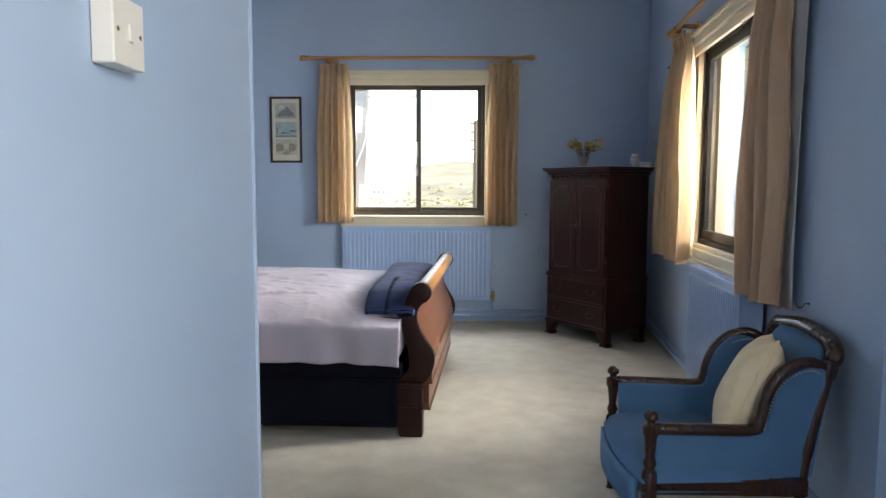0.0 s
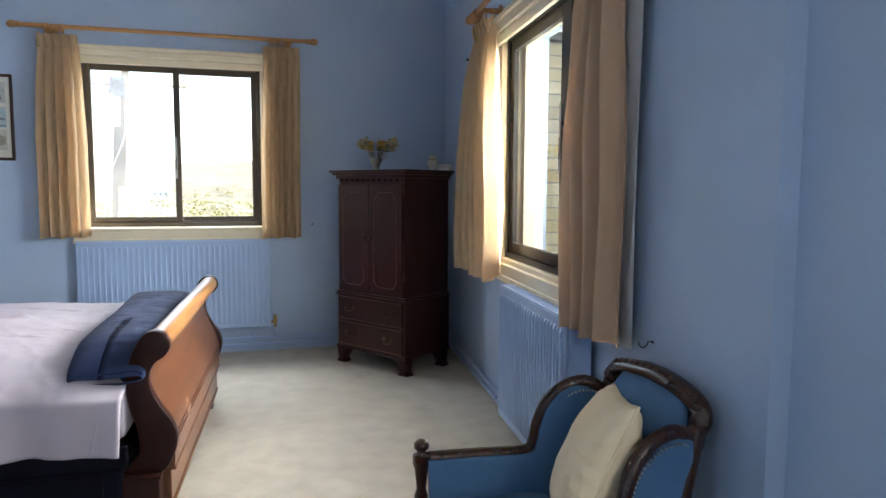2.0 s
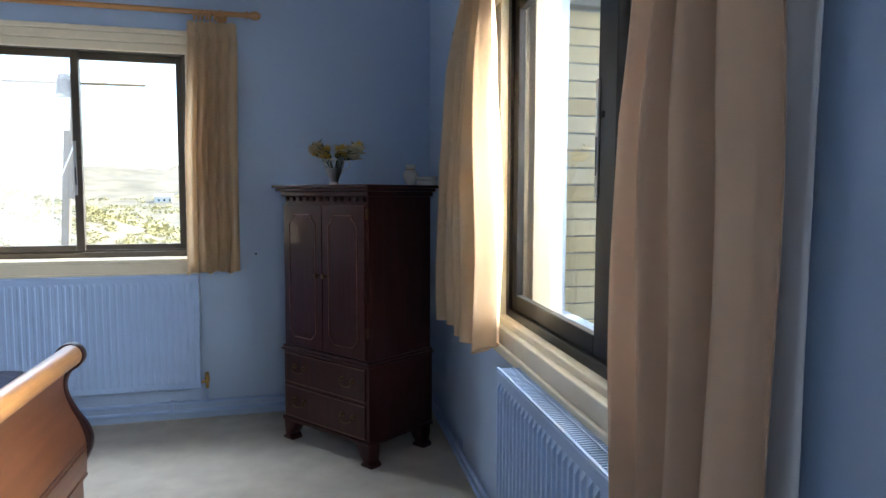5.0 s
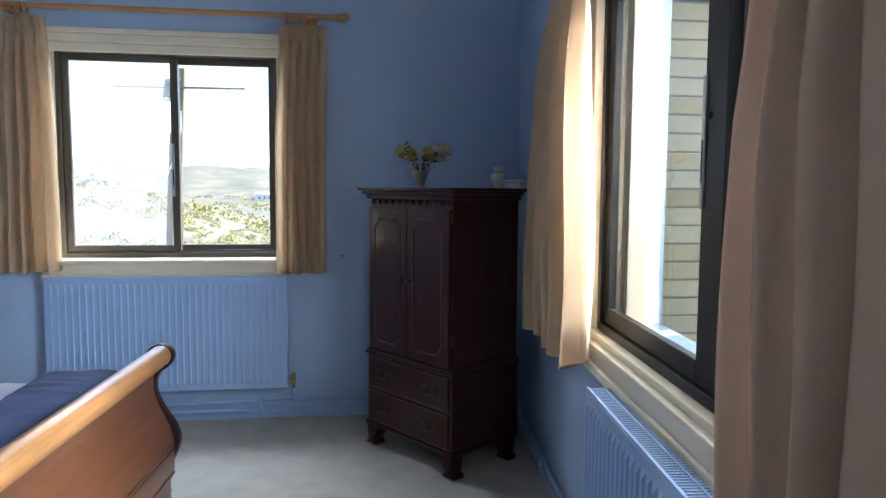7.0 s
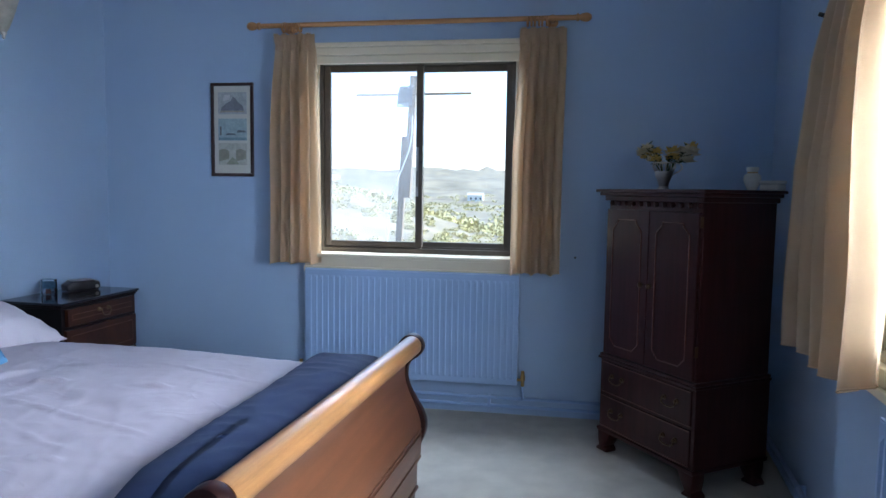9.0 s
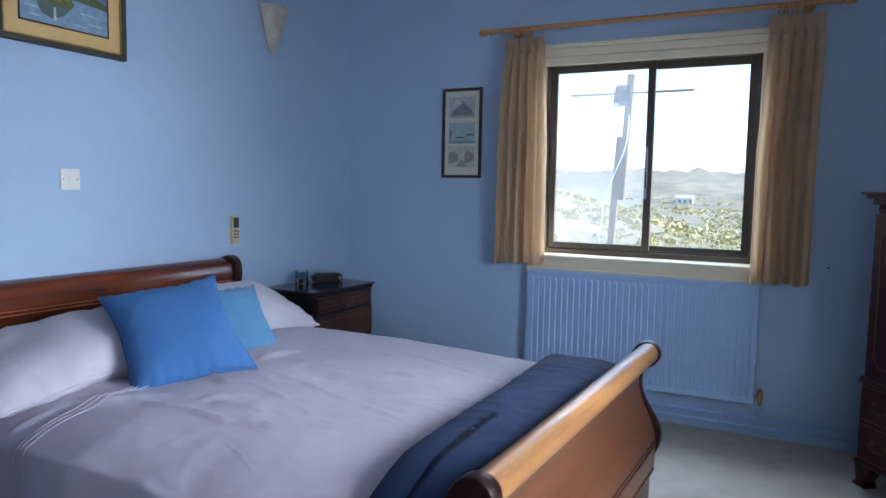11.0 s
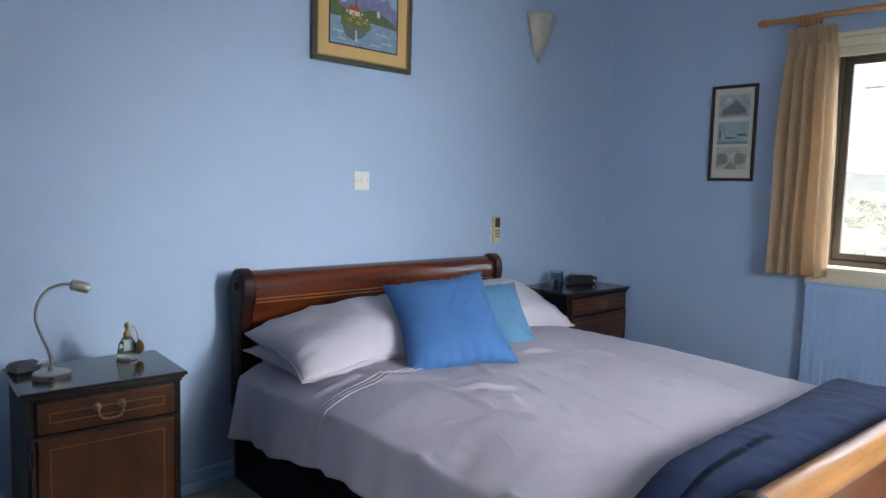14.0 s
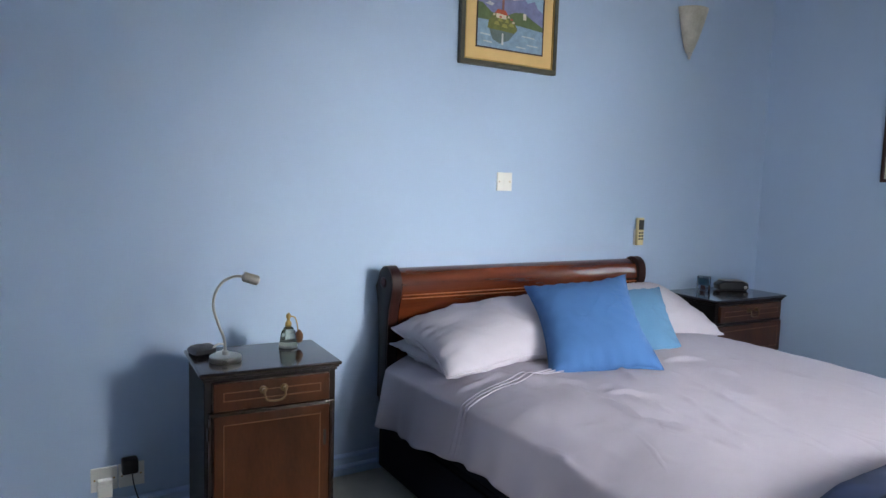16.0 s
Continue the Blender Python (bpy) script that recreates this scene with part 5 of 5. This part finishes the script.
patch(pt, "roof", [(0.178, 0.234), (0.25, 0.230), (0.235, 0.25), (0.19, 0.252)], q + 0.0049, (0.40, 0.07, 0.03), "painted red roof")
patch(pt, "steeple", [(0.214, 0.25), (0.226, 0.25), (0.226, 0.285), (0.220, 0.335), (0.214, 0.285)], q + 0.0056, (0.22, 0.09, 0.08), "painted steeple")
patch(pt, "castle", rect(0.335, 0.352, 0.225, 0.252), q + 0.0042, (0.55, 0.50, 0.40))
patch(pt, "shimmer", rect(0.218, 0.228, 0.10, 0.15), q + 0.0042, (0.46, 0.48, 0.48))

sc_ = thing("wall_sconce", pose(0, 5.235, 1.95, 0, 0, 90), "frosted glass torch shaped wall light beside the corner", "wall light")
def sconce(u, v):
    a = math.pi * u
    r = 0.012 + 0.085 * v ** 0.75
    return (r * math.cos(a), -0.004 - 0.085 * (0.15 + 0.85 * v ** 0.7) * math.sin(a), 0.015 + 0.235 * v)
sh = part("shade", sheet(sconce, 22, 14), mat("frosted_glass_shade", (0.42, 0.39, 0.33), 0.45, 0, 0.2, 20, 80, 0.1), sc_, "marbled frosted glass shade", smooth=True)
sh.modifiers.new("thick", "SOLIDIFY").thickness = 0.004
part("tip", lathe([(0.003, -0.016), (0.009, -0.008), (0.006, 0.0), (0.014, 0.008), (0.013, 0.018)], 14, (0, -0.015, 0.0)), M_STEEL, sc_, "small metal tip", smooth=True)
part("clip", boxes((-0.085, -0.070, -0.03, -0.001, 0.235, 0.243)), M_STEEL, sc_)


def plate(name, m, w, h, label, category, depth=0.009, rocker=True):
    p = thing(name, m, label, category)
    part("plate", boxes((-w / 2, w / 2, -depth, -0.001, -h / 2, h / 2), bevel=0.0025), M_WHITE, p)
    if rocker:
        part("rocker", boxes((-0.006, 0.006, -depth - 0.004, -depth, -0.012, 0.012), bevel=0.001), M_WHITE, p, "white rocker")
    for x in (-w * 0.36, w * 0.36):
        part("screw", lathe([(0.0035, 0), (0.003, 0.001)], 10, (x, -depth, 0), Matrix.Rotation(radians(90), 4, "X")), M_BRASS, p)
    return p


plate("light_switch", pose(0, 4.023, 1.242, 0, 0, 90), 0.084, 0.084, "cream square light switch above the headboard", "light switch")
plate("light_switch", pose(1.75, 1.325, 1.320, 0, 0, 90), 0.088, 0.092, "cream surface mounted light switch near the doorway corner", "light switch", 0.032)
rem = thing("air_conditioner_remote", pose(0, 4.923, 0.93, 0, 0, 90), "cream remote control in a wall holder above the headboard", "remote control")
part("body", boxes((-0.023, 0.023, -0.030, -0.010, 0.0, 0.145), bevel=0.004), mat("yellowed_plastic", (0.55, 0.46, 0.25), 0.5), rem)
part("holder", boxes((-0.026, 0.026, -0.009, -0.001, 0.0, 0.085), bevel=0.002), M_WHITE, rem, "pale wall holder")
part("screen", boxes((-0.019, 0.019, -0.0315, -0.0302, 0.083, 0.135), bevel=0.0005), M_BLACKP, rem, "dark display")
for i in range(2):
    for j in range(3):
        part("button", boxes((-0.017 + 0.020 * i, -0.003 + 0.020 * i, -0.0325, -0.0302, 0.030 + 0.016 * j, 0.038 + 0.016 * j), bevel=0.0008), M_BLACKP, rem, "small dark button")

for y, lab in ((2.350, "white socket plate low on the wall with a white plug"), (2.436, "white socket plate low on the wall with a black adaptor")):
    plate("wall_socket", pose(0, y, 0.178, 0, 0, 90), 0.084, 0.084, lab, "socket", rocker=False)
pw = thing("plug", pose(0, 2.350, 0.165, 0, 0, 90), "white plug pushed in the wall socket", "plug")
part("body", slab([(-0.022, -0.045), (0.022, -0.045), (0.026, 0.0), (0.022, 0.018), (-0.022, 0.018), (-0.026, 0.0)], -0.036, -0.0105, "xz", 0.004), M_WHITE, pw)
part("grip", boxes((-0.018, 0.018, -0.040, -0.0365, -0.006, 0.004), bevel=0.001), M_WHITE, pw)
part("cable", tube(smooth_path([(0, -0.025, -0.044), (0.0, -0.027, -0.09), (0.005, -0.035, -0.145), (0.02, -0.06, -0.158)], 5), 0.003, 8), M_WHITE, pw, "white cable", smooth=True)
pb = thing("power_adaptor", pose(0, 2.428, 0.218, 0, 0, 90), "black power adaptor pushed in the wall socket", "adaptor")
part("body", boxes((-0.026, 0.026, -0.052, -0.0105, -0.024, 0.030), bevel=0.007), M_BLACKP, pb, smooth=True, angle=50)
part("cable", tube(smooth_path([(0.006, -0.04, -0.022), (0.012, -0.042, -0.07), (0.03, -0.045, -0.14), (0.04, -0.06, -0.21)], 5), 0.0022, 8), M_BLACKP, pb, "thin black cable", smooth=True)

hk = thing("wall_hook", M_E @ pose(3.245, 0, 0.705) @ Matrix.Scale(0.7, 4), "small bent black metal hook in the wall", "hook")
part("shank", tube(smooth_path([(0, 0, 0.006), (0.0, -0.02, 0.008), (0.008, -0.034, -0.006), (0.004, -0.048, -0.014), (-0.006, -0.058, -0.004), (-0.008, -0.060, 0.008)], 5), 0.0024, 8), M_BLACKP, hk, smooth=True)
part("screw_end", lathe([(0.006, 0), (0.006, 0.004), (0.003, 0.007)], 12, (0, -0.0005, 0.006), Matrix.Rotation(radians(90), 4, "X")), M_BLACKP, hk)
nl = thing("wall_nail", pose(2.773, 6.0, 0.886), "small dark nail in the blue wall", "nail")
part("shank", lathe([(0.003, 0), (0.003, 0.012), (0.006, 0.0125), (0.006, 0.015)], 10, (0, -0.0005, 0), Matrix.Rotation(radians(90), 4, "X")), M_BLACKP, nl)
kn = thing("speaker_bracket", M_E @ pose(0.93, 0, 1.90), "small dark bracket high on the wall behind the curtain", "bracket")
part("plate", boxes((-0.02, 0.02, -0.012, -0.001, -0.05, 0.03), bevel=0.003), M_BLACKP, kn)
part("arm", tube([(0, -0.012, 0), (0, -0.045, 0.01)], 0.008, 10), M_BLACKP, kn, smooth=True)

# ---- outside ----
M_GROUND = mat("limestone_scrub_ground", (0.19, 0.16, 0.10), 0.95, 0, 0.6, 0.08, 0.9, 0.4)
M_BUSH = mat("olive_scrub", (0.40, 0.35, 0.15), 0.9, 0, 0.5, 0.3, 4, 0.3)
M_HOUSE = mat("pale_far_render", (0.62, 0.60, 0.55), 0.85, 0, 0.1, 1, 8, 0.1)
M_ROOF = mat("far_roof", (0.42, 0.37, 0.30), 0.85, 0, 0.2, 1, 8, 0.1)


def land(x, y):
    d = math.hypot(x - 1.8, y - 5)
    n = noise.noise(Vector((x * 0.012, y * 0.012, 0.3)))
    z = -2.6 - 9.0 * (1 - math.exp(-max(0, d - 12) / 45))
    z += 46 * max(0, min(1, (d - 150) / 700)) ** 1.3 * (0.8 + 0.5 * n)
    z += 1.2 * n * min(1, d / 40) + 0.25 * noise.noise(Vector((x * 0.1, y * 0.1, 1))) * min(1, d / 20)
    # the near slope that climbs beyond the bed side of the window
    z += 12 * math.exp(-(((x + 42) / 30) ** 2 + ((y - 120) / 55) ** 2))
    z += 45 * max(0, min(1, (d - 1300) / 1300)) * (0.8 + 0.9 * n)
    return z


def radial(u, v):
    a = 2 * math.pi * u
    r = 3000 * v ** 3.2
    x, y = 1.8 + r * math.cos(a), 3 + r * math.sin(a)
    return (x, y, land(x, y))


gb = sheet(radial, 180, 110)
bmesh.ops.remove_doubles(gb, verts=gb.verts, dist=0.0001)
gb.normal_update()
g_ = structure("ground", gb, M_GROUND)
if g_.data.polygons[0].normal.z < 0:
    g_.data.flip_normals()
g_.data.polygons.foreach_set("use_smooth", [True] * len(g_.data.polygons))

rr = random.Random(11)
verts, faces = [], []
for k in range(7600):
    a = rr.gauss(radians(97), radians(24))
    d = 14 + 420 * rr.random() ** 1.7
    cx, cy = 1.8 + d * math.cos(a), 3 + d * math.sin(a)
    if noise.noise(Vector((cx * 0.05, cy * 0.05, 5))) < -0.25:
        continue
    size = rr.uniform(0.4, 1.2) ** 1.3 * (0.8 if d < 45 else 1.1 if d < 120 else 1.9)
    cz = land(cx, cy)
    for j in range(130 if d < 45 else 90 if d < 120 else 16):
        u, w = rr.uniform(0, 2 * math.pi), rr.random() ** 0.5
        p = Vector((cx + size * w * math.cos(u), cy + size * w * math.sin(u), cz + size * rr.uniform(0.02, 0.9) * (1 - 0.55 * w)))
        s_ = size * (rr.uniform(0.06, 0.14) if d < 45 else rr.uniform(0.08, 0.17) if d < 120 else rr.uniform(0.14, 0.30))
        e1 = Vector((rr.uniform(-1, 1), rr.uniform(-1, 1), rr.uniform(-0.6, 0.6))).normalized() * s_
        e2 = e1.cross(Vector((rr.uniform(-1, 1), rr.uniform(-1, 1), rr.uniform(-1, 1)))).normalized() * s_ * 0.8
        i = len(verts)
        verts += [p - e1, p + e2, p + e1, p - e2]
        faces.append((i, i + 1, i + 2, i + 3))
me = bpy.data.meshes.new("scrub")
me.from_pydata(verts, [], faces)
me.materials.append(M_BUSH)
tagged(new("scrub", me), "olive green hillside scrub and low bushes", "bushes", kind="stuff")

for k in range(3):
    a = radians(rr.uniform(84, 116))
    d = rr.uniform(330, 620)
    x, y = 1.8 + d * math.cos(a), 3 + d * math.sin(a)
    h = thing("far_house", pose(x, y, land(x, y) - 0.5, 0, 0, rr.uniform(0, 90)), "small pale rendered house far off in the valley", "house", "far houses")
    w, dd, hh = rr.uniform(7, 12), rr.uniform(6, 9), rr.choice((3.4, 3.6, 6.4))
    part("wall", boxes((-w / 2, w / 2, -dd / 2, dd / 2, 0, hh)), M_HOUSE, h)
    part("roof", slab([(-dd / 2 - 0.4, hh), (dd / 2 + 0.4, hh), (0, hh + 1.6)], -w / 2 - 0.4, w / 2 + 0.4, "yz"), M_ROOF, h)
    for i in range(3):
        part("window", boxes((-w / 2 + w * (i + 0.6) / 3.2, -w / 2 + w * (i + 0.6) / 3.2 + 1.0, -dd / 2 - 0.03, -dd / 2 - 0.002, 1.1, 2.3)), M_BLACKP, h)

tp = thing("timber_mast", pose(0.62, 11.2, 0, 0, 3.0, 0), "two lashed weathered timber posts with a crossbar outside the window", "mast")
lo = land(0.62, 11.2) - 0.3
part("lower_post", boxes((-0.11, -0.025, -0.07, 0.03, lo, 1.95), bevel=0.01), M_POLE, tp)
part("upper_post", boxes((-0.02, 0.07, -0.17, -0.08, 1.15, 2.72), bevel=0.008), M_POLE, tp)
part("crossbar", tube([(-0.70, -0.23, 2.43), (0.80, -0.23, 2.52)], 0.016, 10), M_POLE, tp, "thin wooden crossbar", smooth=True)
bm = bmesh.new()
for k in range(16):
    tube([(-0.04 + (0.05 + 0.003 * k) * math.cos(t + k), -0.27 + 0.03 * math.sin(t * 2 + k), 2.44 + (0.05 + 0.006 * k) * math.sin(t + k * 0.3)) for t in [2 * math.pi * i / 14 for i in range(14)]], 0.009, 5, bm, closed=True)
part("lashing", bm, M_BLACKP, tp, "bundle of dark rope lashing")
part("cord", tube(smooth_path([(0.06, -0.24, 2.2), (0.05, -0.24, 1.8), (-0.12, -0.24, 1.25), (-0.17, -0.24, 0.7), (-0.2, -0.2, lo + 0.3)], 6), 0.007, 6), M_WHITE, tp, "hanging white cord", smooth=True)
up = thing("utility_pole", pose(2.98, 35, land(2.98, 35)), "distant wooden utility pole with insulators", "utility pole")
part("shaft", lathe([(0.14, 0), (0.10, 4.37 - land(2.98, 35)), (0.09, 4.4 - land(2.98, 35))], 12), M_POLE, up, smooth=True, angle=40)
for k in range(4):
    part("insulator", boxes((-0.28, 0.12, -0.06, 0.06, 4.2 - 0.42 * k - land(2.98, 35), 4.28 - 0.42 * k - land(2.98, 35)), bevel=0.01), M_POLE, up)

# the brick wing by the side window, then unseen parts that keep sun out
wing = structure("wall_wing", boxes((4.06, 5.6, 4.96, 5.3, -2.8, 2.02)), mat("blue_grey_joint", (0.30, 0.31, 0.33), 0.9, 0, 0.1, 9, 200, 0.3))
structure("wing_pier", boxes((3.88, 4.055, 4.93, 5.3, -2.8, 2.6), bevel=0.004), mat("pale_wall_render", (0.46, 0.42, 0.31), 0.85, 0, 0.08, 5, 120, 0.2))
structure("wing_coping", boxes((4.057, 5.64, 4.90, 5.36, 2.02, 2.07), bevel=0.006), M_MORTAR)
# Unseen board, added to cut off the high sun at the side window.
structure("sun_block_board", boxes((3.98, 4.16, 2.0, 4.9, 2.20, 2.90)), M_CREAM)
structure("eaves", boxes((-0.6, 1.0, 6.33, 6.75, 2.78, 2.9)), M_CREAM)
# Unseen roof; its overhang is drawn out to shade the wing.
structure("roof", boxes((-0.8, 4.60, -1.7, 6.8, 2.92, 3.1)), M_MORTAR)
# Unseen wall, added so that no sun patch lands on floor or bed.
structure("sun_block_wall", boxes((5.0, 5.2, -1.5, 4.72, -2.8, 3.3)), M_CREAM)
# bricks of the wing, laid last
M_BR = [M_BRICK, mat("buff_brick", (0.55, 0.46, 0.29), 0.85, 0, 0.12, 9, 120, 0.3), mat("cream_brick", (0.64, 0.57, 0.41), 0.85, 0, 0.12, 9, 120, 0.3)]
kinds = []
for mm in M_BR:
    me = box(bmesh.new(), 0, 0.220, -0.010, 0.02, 0, 0.0695, 0.003, 1)
    d = bpy.data.meshes.new("brick")
    me.to_mesh(d)
    me.free()
    d.materials.append(mm)
    kinds.append(d)
rr = random.Random(8)
for row in range(21):
    for col in range(7):
        b = new("brick", rr.choice(kinds))
        b.parent = wing
        b.location = (4.068 + 0.225 * col - (0.1125 if row % 2 else 0) + (0.11 if row % 2 else 0), 4.962 - rr.uniform(0, 0.002), 0.42 + 0.076 * row)
        b.scale.x = 0.98
